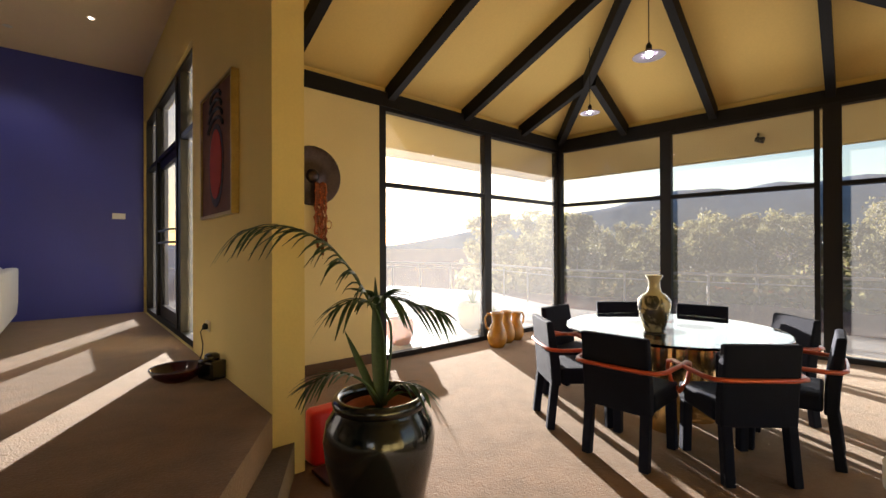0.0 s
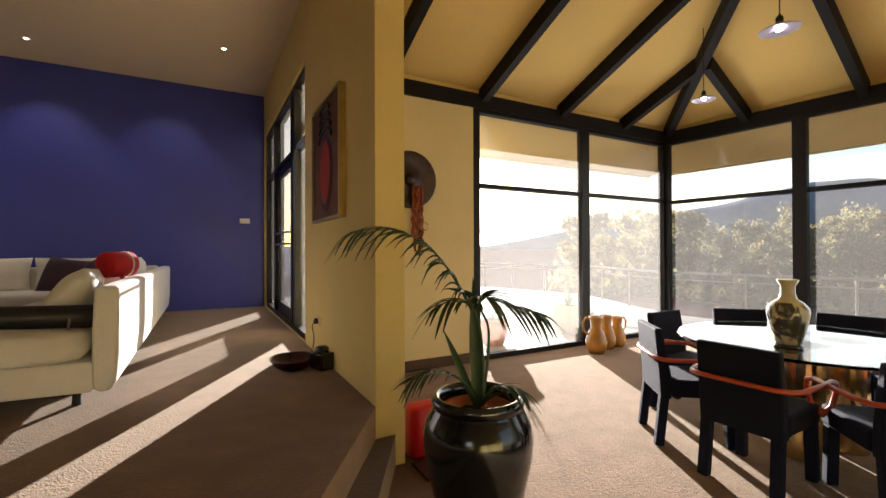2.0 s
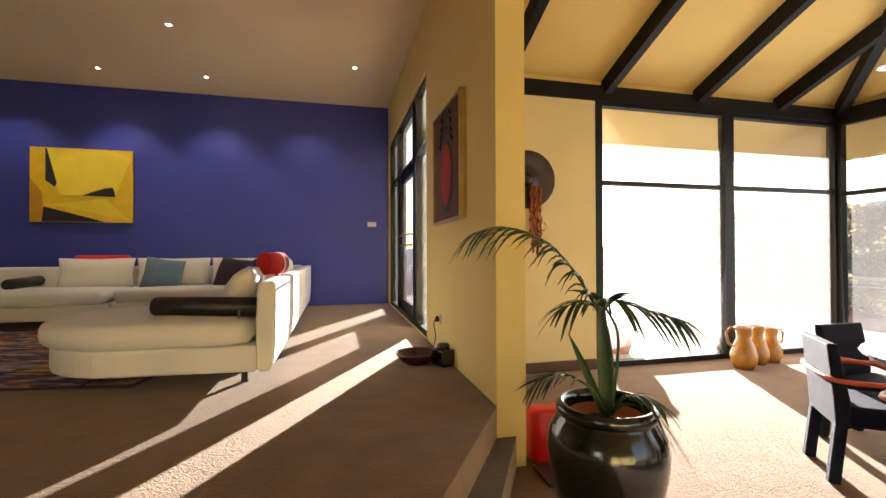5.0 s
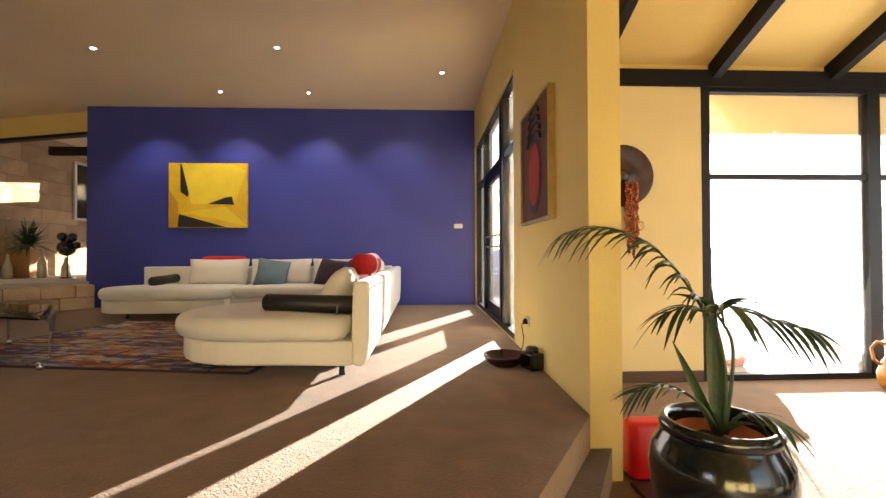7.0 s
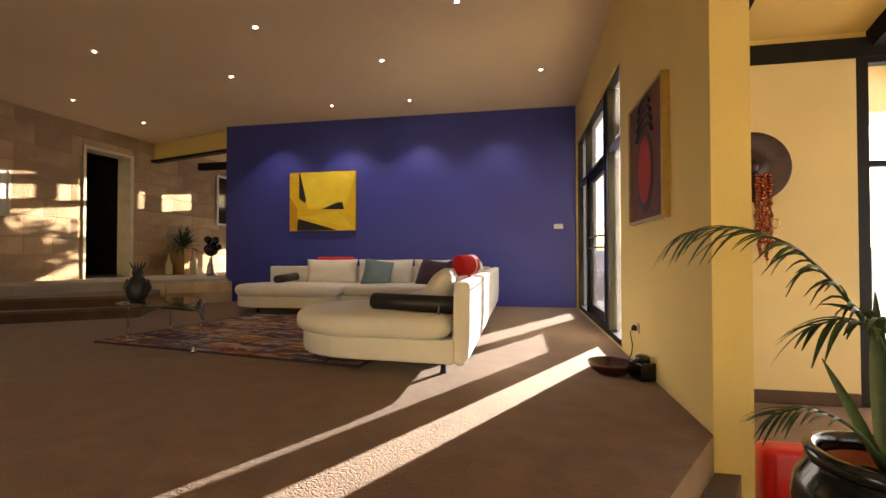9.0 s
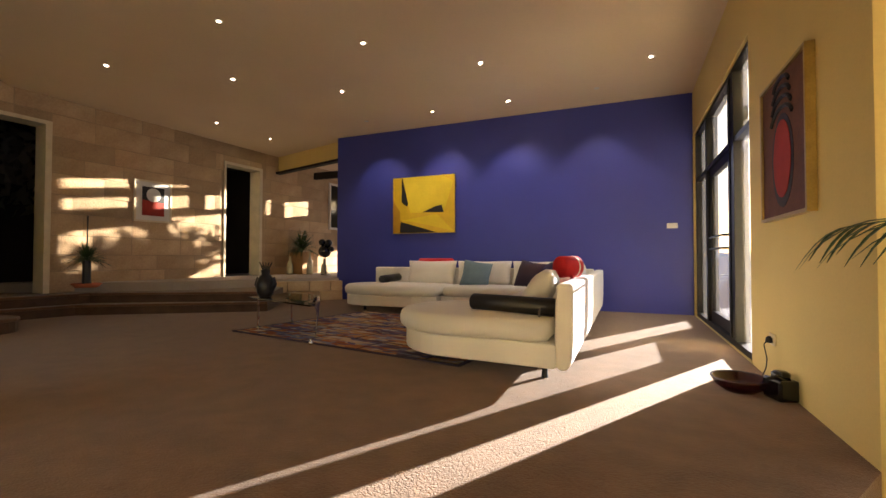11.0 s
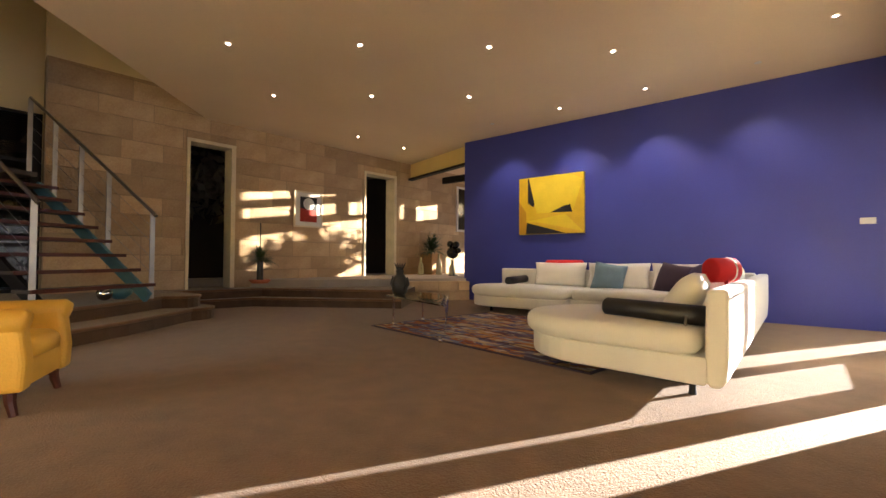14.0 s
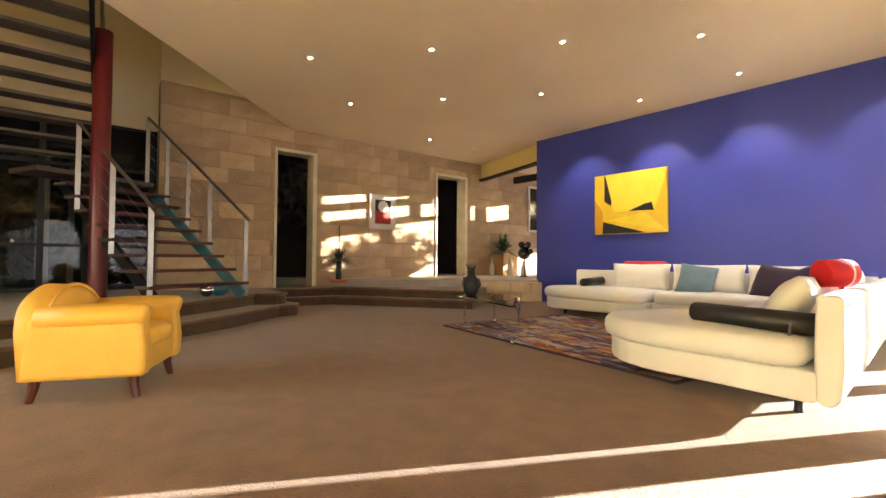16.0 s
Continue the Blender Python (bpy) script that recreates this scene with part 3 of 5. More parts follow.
terrace = tagged(part("terrace", prism([(3.78, YN + 0.16), (XE + 0.05, YN + 0.16), (XE + 0.1, -6.0), (12.0, -6.0), (11.6, 1.9), (11.1, 6.2), (12.7, 9.9), (11.8, 13.7), (3.78, 13.7)], -0.9, DF - 0.06), mortar_grey), "pale tiled terrace", "terrace", kind="structure")

# ---- living room things ----
def rounded(pts_center, w, d, r, n=8):
    """A rounded rectangle in plan, centred."""
    cx, cy = pts_center
    out = []
    for sx, sy, a in ((1, 1, 0), (-1, 1, 90), (-1, -1, 180), (1, -1, 270)):
        out += arc(cx + sx * (w / 2 - r), cy + sy * (d / 2 - r), r, a, a + 90, n)
    return out


def slab(pts, z0, z1, edge, bm=None, crown=0.0):
    """An upholstered slab from an outline, its edges rounded over and its top slightly crowned."""
    bm = bm or bmesh.new()
    n = len(pts)
    cx, cy = sum(p[0] for p in pts) / n, sum(p[1] for p in pts) / n

    def inset(k):
        out = []
        for i, (x, y) in enumerate(pts):
            (xa, ya), (xb, yb) = pts[i - 1], pts[(i + 1) % n]
            t = Vector((xb - xa, yb - ya)).normalized()
            nrm = Vector((-t.y, t.x))
            out.append((x + nrm.x * k, y + nrm.y * k))
        return out
    area = sum(pts[i][0] * pts[(i + 1) % n][1] - pts[(i + 1) % n][0] * pts[i][1] for i in range(n))
    sg = 1 if area > 0 else -1
    rows = []
    for a in (0, 30, 60, 90):
        rows.append((edge * (1 - math.sin(radians(a))), z0 + edge * (1 - math.cos(radians(a)))))
    for a in (0, 30, 60, 90):
        rows.append((edge * (1 - math.cos(radians(a))), z1 - edge * (1 - math.sin(radians(a)))))
    rings = [[bm.verts.new((x, y, z)) for x, y in inset(sg * k)] for k, z in rows]
    fs = []
    for p, q in zip(rings, rings[1:]):
        for i in range(n):
            j = (i + 1) % n
            fs.append(bm.faces.new((p[i], p[j], q[j], q[i])))
    mid = [bm.verts.new((cx + (x - cx) * 0.55, cy + (y - cy) * 0.55, z1 + crown)) for x, y in inset(sg * edge)]
    top = bm.verts.new((cx, cy, z1 + crown * 1.2))
    for i in range(n):
        j = (i + 1) % n
        fs.append(bm.faces.new((rings[-1][i], rings[-1][j], mid[j], mid[i])))
        fs.append(bm.faces.new((mid[i], mid[j], top)))
    fs.append(bm.faces.new(rings[0][::-1]))
    bmesh.ops.recalc_face_normals(bm, faces=fs)
    return bm


black_roll = mat("black_leather", (0.015, 0.014, 0.014), 0.4, 0, 0.2, 8, 120, 0.15)
teal_cloth = mat("teal_cloth", (0.16, 0.24, 0.30), 0.85, 0, 0.12, 5, 160, 0.3)
plum_cloth = mat("plum_cloth", (0.06, 0.035, 0.06), 0.85, 0, 0.12, 5, 160, 0.3)
purple_cloth = mat("purple_cloth", (0.10, 0.085, 0.20), 0.85, 0, 0.12, 5, 160, 0.3)
red_cloth = mat("red_cloth", (0.56, 0.008, 0.012), 0.7, 0, 0.08, 5, 120, 0.2)


def sofa():
    top = tagged(hull("corner_sofa", pose(0, 0, 0)), "cream fabric corner sofa with rounded chaise ends on the carpet", "sofa")
    # near chaise: rounded towards the room
    near = [(2.20, 4.98), (1.42, 4.98)] + arc(1.40, 4.36, 0.62, 95, 268, 14) + [(1.75, 3.72), (2.20, 3.70)]
    part("base", slab(near, 0.10, 0.27, 0.02), sofa_cloth, top, smooth=False)
    part("seat", slab([(2.17, 4.97), (1.42, 5.0)] + arc(1.38, 4.36, 0.66, 95, 268, 16) + [(1.75, 3.69), (2.05, 3.69), (2.16, 3.80)], 0.265, 0.43, 0.07, crown=0.015), sofa_cloth, top, smooth=True)
    part("base", slab([(2.20, 6.88), (1.36, 6.88), (1.36, 5.0), (2.20, 5.0)], 0.10, 0.27, 0.02), sofa_cloth, top)
    part("seat", slab([(2.18, 6.88), (1.40, 6.88), (1.33, 6.82), (1.33, 5.06), (1.40, 5.0), (2.18, 5.0)], 0.265, 0.43, 0.06, crown=0.012), sofa_cloth, top, smooth=True)
    part("base", slab([(2.20, 7.68), (-0.02, 7.68), (-0.02, 6.86), (1.36, 6.86), (2.20, 6.90)], 0.10, 0.27, 0.02), sofa_cloth, top)
    part("seat", slab([(2.18, 7.68), (0.0, 7.68), (0.0, 6.90), (0.06, 6.83), (1.30, 6.83), (2.18, 6.90)], 0.265, 0.43, 0.06, crown=0.012), sofa_cloth, top, smooth=True)
    far = [(-0.04, 7.68), (-1.30, 7.68)] + arc(-1.28, 7.12, 0.55, 95, 265, 12) + [(-0.4, 6.60), (-0.04, 6.74)]
    part("base", slab(far, 0.10, 0.27, 0.02), sofa_cloth, top)
    part("seat", slab([(-0.04, 7.67), (-1.30, 7.67)] + arc(-1.28, 7.11, 0.58, 95, 265, 14) + [(-0.4, 6.56), (-0.09, 6.66), (-0.03, 6.74)], 0.265, 0.43, 0.07, crown=0.012), sofa_cloth, top, smooth=True)
    # back panels, leaning outwards, one to each unit
    for y0, y1 in ((3.72, 4.88), (4.895, 6.10), (6.115, 7.86)):
        bm = bmesh.new()
        prof = [(2.19, 0.12), (2.22, 0.085), (2.275, 0.09), (2.305, 0.14), (2.318, 0.30), (2.32, 0.67), (2.31, 0.69), (2.215, 0.69), (2.20, 0.67), (2.19, 0.40)]
        a, b = [bm.verts.new((x, y0, z)) for x, z in prof], [bm.verts.new((x, y1, z)) for x, z in prof]
        bm.faces.new(a)
        bm.faces.new(b[::-1])
        for i in range(len(prof)):
            j = (i + 1) % len(prof)
            bm.faces.new((a[j], a[i], b[i], b[j]))
        bmesh.ops.recalc_face_normals(bm, faces=bm.faces)
        soft(part("backrest", bm, sofa_cloth, top), 0.025, 3)
    for x0, x1 in ((-1.72, -0.03), (-0.02, 2.185)):
        soft(part("backrest", box(x0, x1, 7.69, 7.86, 0.10, 0.70), sofa_cloth, top), 0.025, 3)
    for x, y in ((2.10, 3.86), (1.15, 4.1), (1.5, 6.6), (-1.4, 6.85), (-0.2, 7.5), (2.1, 7.5)):
        part("foot", lathe([(0, 0), (0.026, 0), (0.022, 0.03), (0.02, 0.11), (0, 0.11)], 12, at=(x, y, 0.0)), black_frame, top, "black foot")
    part("support_rail", bar((1.2, 4.05, 0.075), (2.05, 3.9, 0.075), 0.05, 0.05), black_frame, top, "black steel rail")
    # roll armrests
    for a, b in (((1.46, 4.10, 0.505), (2.235, 3.92, 0.50)), ((-1.22, 7.08, 0.50), (-1.22, 7.69, 0.52))):
        va, vb = Vector(a), Vector(b)
        dd = (vb - va).normalized()
        part("armrest", tube([va, va + dd * 0.006, va + dd * 0.02, vb], [0.045, 0.06, 0.068, 0.068], 20), black_roll, top, "black leather roll armrest", smooth=True)
    part("strap", tube([(2.06, 3.90, 0.50), (2.06, 3.86, 0.44), (2.05, 3.92, 0.42), (2.04, 3.96, 0.44)], 0.008, 6), steel, top, "small steel ring")
    return top


sofa()


def cushion(name, label, m, w, h, d, material):
    ob = part(name, pillow(w, h, d), material, smooth=True)
    ob.matrix_basis = m
    return tagged(ob, label, "cushion", group="sofa cushions")


for x, w in ((-0.48, 0.92), (0.47, 0.94), (1.38, 0.85)):
    cushion("back_cushion", "large cream cushion against the sofa back", pose(x, 7.54, 0.615, -9, 0, 0), w, 0.42, 0.22, sofa_cloth)
cushion("back_cushion", "large cream cushion leaning on the chaise back", pose(1.96, 4.48, 0.585, -34, 0, -84), 0.84, 0.42, 0.22, sofa_cloth)
cushion("back_cushion", "large cream cushion against the sofa back", pose(2.05, 5.45, 0.62, -10, 0, -90), 0.86, 0.42, 0.22, sofa_cloth)
cushion("back_cushion", "large cream cushion against the sofa back", pose(2.05, 6.4, 0.62, -10, 0, -90), 0.9, 0.42, 0.22, sofa_cloth)
cushion("scatter_cushion", "teal square cushion leaning on a cream cushion", pose(0.40, 7.34, 0.60, -20, 9, 10), 0.47, 0.45, 0.20, teal_cloth)
cushion("scatter_cushion", "dark plum cushion in the sofa corner", pose(1.30, 7.22, 0.60, -20, 8, -25), 0.47, 0.45, 0.2, plum_cloth)
cushion("scatter_cushion", "purple cushion in the sofa corner", pose(1.70, 6.62, 0.61, -20, -8, -62), 0.47, 0.45, 0.2, purple_cloth)


def bolster(name, label, a, b, r, strap):
    top = tagged(hull(name), label, "bolster")
    a, b = Vector(a), Vector(b)
    d = (b - a)
    part("roll", tube([a, a + d * 0.02, a + d * 0.06, a + d * 0.94, a + d * 0.98, b], [r * 0.8, r * 0.94, r, r, r * 0.94, r * 0.8], 24), red_cloth, top, smooth=True)
    if strap:
        # cream ring stands in for sunlight on the red roll
        part("band", tube([a + d * 0.70, a + d * 0.71, a + d * 0.76, a + d * 0.77], [r * 0.99, r * 1.03, r * 1.03, r * 0.99], 24), sofa_cloth, top, "cream stripe standing for sunlit red cloth", smooth=True)
        part("counterweight", bar(a + d * 0.6 + Vector((0.02, 0, -r * 0.8)), a + d * 0.6 + Vector((0.05, 0, -r * 2.6)), 0.13, 0.03, up=(1, 0, 0)), red_cloth, top)
    return top


bolster("neck_bolster", "red fabric roll cushion on the sofa back, its sunlit stripe coloured cream", (2.08, 4.76, 0.785), (2.22, 4.93, 0.79), 0.10, True)
bolster("neck_bolster", "red fabric roll cushion on top of the sofa back", (-0.82, 7.74, 0.80), (-0.16, 7.74, 0.80), 0.065, False)


# ---- rug ----
def rug_material():
    m, nt, b = nodes_of("woven_rug")
    tc = nt.nodes.new("ShaderNodeTexCoord")
    mp = nt.nodes.new("ShaderNodeMapping")
    mp.inputs["Scale"].default_value = (2.4, 8.0, 1)
    v = nt.nodes.new("ShaderNodeTexVoronoi")
    v.distance = "CHEBYCHEV"
    v.inputs["Scale"].default_value = 0.85
    v2 = nt.nodes.new("ShaderNodeTexVoronoi")
    v2.distance = "MANHATTAN"
    v2.inputs["Scale"].default_value = 2.6
    r1, r2 = nt.nodes.new("ShaderNodeValToRGB"), nt.nodes.new("ShaderNodeValToRGB")
    cols = [(0.50, 0.22, 0.08), (0.14, 0.13, 0.24), (0.58, 0.46, 0.30), (0.34, 0.12, 0.06), (0.62, 0.54, 0.42), (0.14, 0.10, 0.15), (0.52, 0.33, 0.14), (0.26, 0.27, 0.36)]
    for r, order in ((r1, cols), (r2, cols[3:] + cols[:3])):
        r.color_ramp.interpolation = "CONSTANT"
        for i, cc in enumerate(order):
            e = r.color_ramp.elements[i] if i < 2 else r.color_ramp.elements.new(i / len(order))
            e.position, e.color = i / len(order), (*cc, 1)
    mix = nt.nodes.new("ShaderNodeMix")
    mix.data_type = "RGBA"
    nz = nt.nodes.new("ShaderNodeTexNoise")
    nz.inputs["Scale"].default_value = 2.0
    st = nt.nodes.new("ShaderNodeMapRange")
    st.inputs[1].default_value, st.inputs[2].default_value = 0.46, 0.52
    nt.links.new(tc.outputs["Object"], mp.inputs[0])
    for k in (v, v2, nz):
        nt.links.new(mp.outputs[0], k.inputs[0])
    for k, r in ((v, r1), (v2, r2)):
        sp = nt.nodes.new("ShaderNodeSeparateColor")
        nt.links.new(k.outputs["Color"], sp.inputs[0])
        nt.links.new(sp.outputs[0], r.inputs[0])
    nt.links.new(nz.outputs[0], st.inputs[0])
    nt.links.new(st.outputs[0], mix.inputs[0])
    nt.links.new(r1.outputs[0], mix.inputs[6])
    nt.links.new(r2.outputs[0], mix.inputs[7])
    brick, blk = nt.nodes.new("ShaderNodeTexBrick"), nt.nodes.new("ShaderNodeMix")
    blk.data_type = "RGBA"
    brick.inputs["Scale"].default_value, brick.inputs["Mortar Size"].default_value, brick.inputs["Mortar Smooth"].default_value = 1.0, 0.014, 0.3
    brick.inputs["Brick Width"].default_value, brick.inputs["Row Height"].default_value = 0.78, 0.42
    nt.links.new(tc.outputs["Object"], brick.inputs[0])
    nt.links.new(brick.outputs["Fac"], blk.inputs[0])
    nt.links.new(mix.outputs[2], blk.inputs[6])
    blk.inputs[7].default_value = (0.07, 0.05, 0.07, 1)
    nt.links.new(blk.outputs[2], b.inputs["Base Color"])
    b.inputs["Roughness"].default_value, b.inputs["Specular IOR Level"].default_value = 0.95, 0.1
    fine = nt.nodes.new("ShaderNodeTexNoise")
    fine.inputs["Scale"].default_value = 220
    bp = nt.nodes.new("ShaderNodeBump")
    bp.inputs["Strength"].default_value, bp.inputs["Distance"].default_value = 0.6, 0.005
    nt.links.new(tc.outputs["Object"], fine.inputs[0])
    nt.links.new(fine.outputs[0], bp.inputs["Height"])
    nt.links.new(bp.outputs[0], b.inputs["Normal"])
    return m


rug = tagged(hull("rug", pose(-1.62, 4.38, 0.0, 0, 0, -9.3)), "multicoloured flat-woven rug with irregular blocks under the coffee table", "rug")
soft(part("field", box(0.03, 3.05, 0.03, 2.25, 0.0, 0.011), rug_material(), rug), 0.004)
for a, b in (((0, 0.03), (0, 2.28)), ((0.03, 3.08), (0, 0.03)), ((0.03, 3.08), (2.25, 2.28)), ((3.05, 3.08), (0.03, 2.25))):
    part("border", box(*a, *b, 0.0, 0.0125), plum_cloth, rug, "dark woven edge")

# ---- armchair ----
def armchair(m):
    top = tagged(hull("armchair", m), "yellow leather club armchair with a rounded back and dark wooden legs", "armchair")
    W, D = 0.72, 0.70  # width along x, depth along y, front at -y
    for sx in (-1, 1):
        x0, x1 = sorted((sx * W / 2, sx * (W / 2 - 0.13)))
        bm = bmesh.new()
        prof = [(-D / 2, 0.14), (-D / 2 - 0.01, 0.30), (-D / 2 + 0.02, 0.56), (D / 2 - 0.06, 0.53), (D / 2 - 0.02, 0.14)]
        a, b = [bm.verts.new((x0, y, z)) for y, z in prof], [bm.verts.new((x1, y, z)) for y, z in prof]
        bm.faces.new(a)
        bm.faces.new(b)
        for i in range(len(prof)):
            j = (i + 1) % len(prof)
            bm.faces.new((a[j], a[i], b[i], b[j]))
        bmesh.ops.recalc_face_normals(bm, faces=bm.faces)
        soft(part("arm", bm, yellow_leather, top), 0.03, 3)
        roll = part("arm_roll", tube([(sx * (W / 2 - 0.055), -D / 2 + 0.0, 0.535), (sx * (W / 2 - 0.055), -D / 2 + 0.02, 0.54), (sx * (W / 2 - 0.055), 0, 0.535), (sx * (W / 2 - 0.06), D / 2 - 0.1, 0.52)], [0.055, 0.075, 0.08, 0.075], 16), yellow_leather, top, smooth=True)
    # rounded back: arched outline, thick
    bm = bmesh.new()
    outl = [(-W / 2 + 0.02, 0.14), (W / 2 - 0.02, 0.14), (W / 2 - 0.01, 0.46)] + [(math.cos(radians(a)) * (W / 2 - 0.02), 0.46 + math.sin(radians(a)) * 0.27) for a in range(10, 180, 10)] + [(-W / 2 + 0.01, 0.46)]
    rings = []
    for y, k, lean in ((D / 2 - 0.20, 0.93, 0.0), (D / 2 - 0.17, 0.99, 0.0), (D / 2 - 0.04, 1.0, 0.0), (D / 2, 0.94, 0.0)):
        rings.append([bm.verts.new((x * k, y + 0.12 * max(0, z - 0.3), 0.14 + (z - 0.14) * (k if z > 0.2 else 1))) for x, z in outl])
    for p, q in zip(rings, rings[1:]):
        for i in range(len(outl)):
            j = (i + 1) % len(outl)
            bm.faces.new((p[i], p[j], q[j], q[i]))
    bm.faces.new(rings[0])
    bm.faces.new(rings[-1][::-1])
    bmesh.ops.recalc_face_normals(bm, faces=bm.faces)
    part("backrest", bm, yellow_leather, top, smooth=True)
    arch = [(math.cos(radians(a)) * (W / 2 - 0.025), D / 2 - 0.185 + 0.12 * (0.16 + math.sin(radians(a)) * 0.27), 0.46 + math.sin(radians(a)) * 0.265) for a in range(0, 181, 10)]
    part("piping", tube(arch, 0.012, 8), yellow_leather, top, smooth=True)
    part("seat", slab([(W / 2 - 0.13, D / 2 - 0.18), (-W / 2 + 0.13, D / 2 - 0.18), (-W / 2 + 0.13, -D / 2 + 0.06), (-0.12, -D / 2 - 0.01), (0.12, -D / 2 - 0.01), (W / 2 - 0.13, -D / 2 + 0.06)], 0.30, 0.43, 0.05, crown=0.02), yellow_leather, top, smooth=True)
    soft(part("front_rail", box(-W / 2 + 0.12, W / 2 - 0.12, -D / 2 + 0.02, -D / 2 + 0.08, 0.15, 0.31), yellow_leather, top), 0.015)
    for sx in (-1, 1):
        for sy in (-1, 1):
            x, y = sx * (W / 2 - 0.07), sy * (D / 2 - 0.08)
            part("leg", tube([(x, y, 0.15), (x + sx * 0.005, y + sy * 0.005, 0.08), (x + sx * 0.012, y + sy * 0.025, 0.0)], [0.034, 0.028, 0.022], 8), dark_wood, top, "dark polished wooden leg")
    return top


armchair(pose(-1.03, 0.875, 0, 0, 0, 153) @ Matrix.Scale(0.95, 4))


# ---- coffee table ----
ct = tagged(hull("coffee_table", pose(0, 0, 0.0126)), "clear bent-glass coffee table on steel legs standing on the rug", "table")
TA, TB, TCc, TD = Vector((-1.46, 4.47)), Vector((-0.17, 4.02)), Vector((-0.93, 5.02)), Vector((-1.50, 5.12))
part("glass_top", prism([tuple(TA), tuple(TB), tuple(TCc), tuple(TD)], 0.378, 0.392), table_glass, ct)
bm = bmesh.new()
out = Vector((0.79, 0.61)).normalized()
rows = []
for k, (o, z) in enumerate(((0.0, 0.385), (0.03, 0.378), (0.05, 0.355), (0.055, 0.32), (0.05, 0.20), (0.04, 0.04))):
    sh = min(1.0, max(0.0, (0.34 - z) / 0.30))
    a, b = TB + out * o, TCc + out * o
    b2 = a.lerp(b, 1 - 0.55 * sh)
    rows.append([bm.verts.new((a.x, a.y, z)), bm.verts.new((b2.x, b2.y, z))])
for p, q in zip(rows, rows[1:]):
    bm.faces.new((p[0], p[1], q[1], q[0]))
bmesh.ops.solidify(bm, geom=bm.faces[:], thickness=0.012)
bmesh.ops.recalc_face_normals(bm, faces=bm.faces)
part("glass_end", bm, table_glass, ct, smooth=True)
for x, y, h in ((-1.40, 4.56, 0.378), (-1.36, 5.08, 0.378), (-0.20, 4.06, 0.06)):
    leg = part("leg", lathe([(0, 0.03), (0.012, 0.03), (0.016, h * 0.5), (0.013, h - 0.006), (0.028, h - 0.005), (0.028, h), (0, h)], 12, at=(x, y, 0)), chrome, ct, "steel leg", smooth=True)
    part("ball_foot", lathe([(0, 0), (0.018, 0.004), (0.025, 0.02), (0.018, 0.036), (0, 0.04)], 12, at=(x, y, 0)), chrome, leg, smooth=True)
# carved bird-shaped ornament on the glass
orn = tagged(hull("ornament", pose(-1.27, 4.54, 0.405) @ Matrix.Scale(1.08, 4)), "dark carved figure ornament with a spiky crest on the table", "ornament")
part("body", lathe([(0, 0), (0.06, 0.0), (0.09, 0.05), (0.10, 0.14), (0.075, 0.21), (0.04, 0.25), (0.05, 0.29), (0, 0.32)], 16), black_roll, orn, smooth=True)
for k in range(5):
    part("crest", tube([((k - 2) * 0.018, 0, 0.30), ((k - 2) * 0.045, 0, 0.38)], [0.012, 0.004], 6), black_roll, orn)
for sx in (-1, 1):
    part("wing", tube([(sx * 0.08, 0, 0.08), (sx * 0.13, 0, 0.14), (sx * 0.12, 0, 0.22)], [0.03, 0.025, 0.006], 8), black_roll, orn)

# ---- paintings ----
paint_y = mat("yellow_oil_paint", (0.78, 0.52, 0.02), 0.3, 0, 0.12, 4, 60, 0.2)
paint_y2 = mat("pale_yellow_oil_paint", (0.85, 0.66, 0.05), 0.25, 0, 0.08, 4, 60, 0.2)
paint_o = mat("ochre_oil_paint", (0.60, 0.33, 0.02), 0.3, 0, 0.12, 4, 60, 0.2)
paint_k = mat("black_oil_paint", (0.012, 0.012, 0.012), 0.6, 0, 0.1, 4, 60, 0.2)
pt = tagged(hull("painting", pose(-0.965, 8.225, 1.90)), "abstract yellow and black painting on the blue wall", "painting")
soft(part("canvas", box(-0.655, 0.655, -0.05, 0.0, -0.55, 0.55), paint_y, pt), 0.004)


def flat(pts, material, parent, y, name="shape", th=0.003):
    bm = bmesh.new()
    a, b = [bm.verts.new((x, y, z)) for x, z in pts], [bm.verts.new((x, y - th, z)) for x, z in pts]
    bm.faces.new(a)
    bm.faces.new(b[::-1])
    for i in range(len(pts)):
        j = (i + 1) % len(pts)
        bm.faces.new((a[j], a[i], b[i], b[j]))
    bmesh.ops.recalc_face_normals(bm, faces=bm.faces)
    return part(name, bm, material, parent)


flat([(-0.46, 0.54), (-0.46, 0.06), (-0.34, -0.03), (-0.30, 0.10), (-0.42, 0.53)], paint_k, pt, -0.050)
flat([(-0.44, 0.54), (0.40, 0.54), (0.64, 0.42), (0.44, -0.16), (-0.27, -0.15)], paint_y2, pt, -0.0535)
flat([(0.0, -0.15), (0.44, -0.16), (0.40, -0.02), (0.28, -0.04)], paint_k, pt, -0.057)
flat([(-0.48, -0.30), (0.30, -0.19), (0.64, -0.52), (-0.20, -0.33)], paint_y2, pt, -0.050)
flat([(-0.48, -0.32), (0.30, -0.54), (-0.50, -0.54)], paint_k, pt, -0.0535)
flat([(-0.65, -0.54), (-0.65, 0.10), (-0.50, -0.12), (-0.48, -0.54)], paint_o, pt, -0.050)

# picture on the yellow wall: dark red oval with rising arcs
pic_brown = mat("umber_paint", (0.16, 0.06, 0.03), 0.75, 0, 0.2, 8, 70, 0.2)
pic_red = mat("crimson_paint", (0.42, 0.03, 0.015), 0.75, 0, 0.15, 8, 70, 0.2)
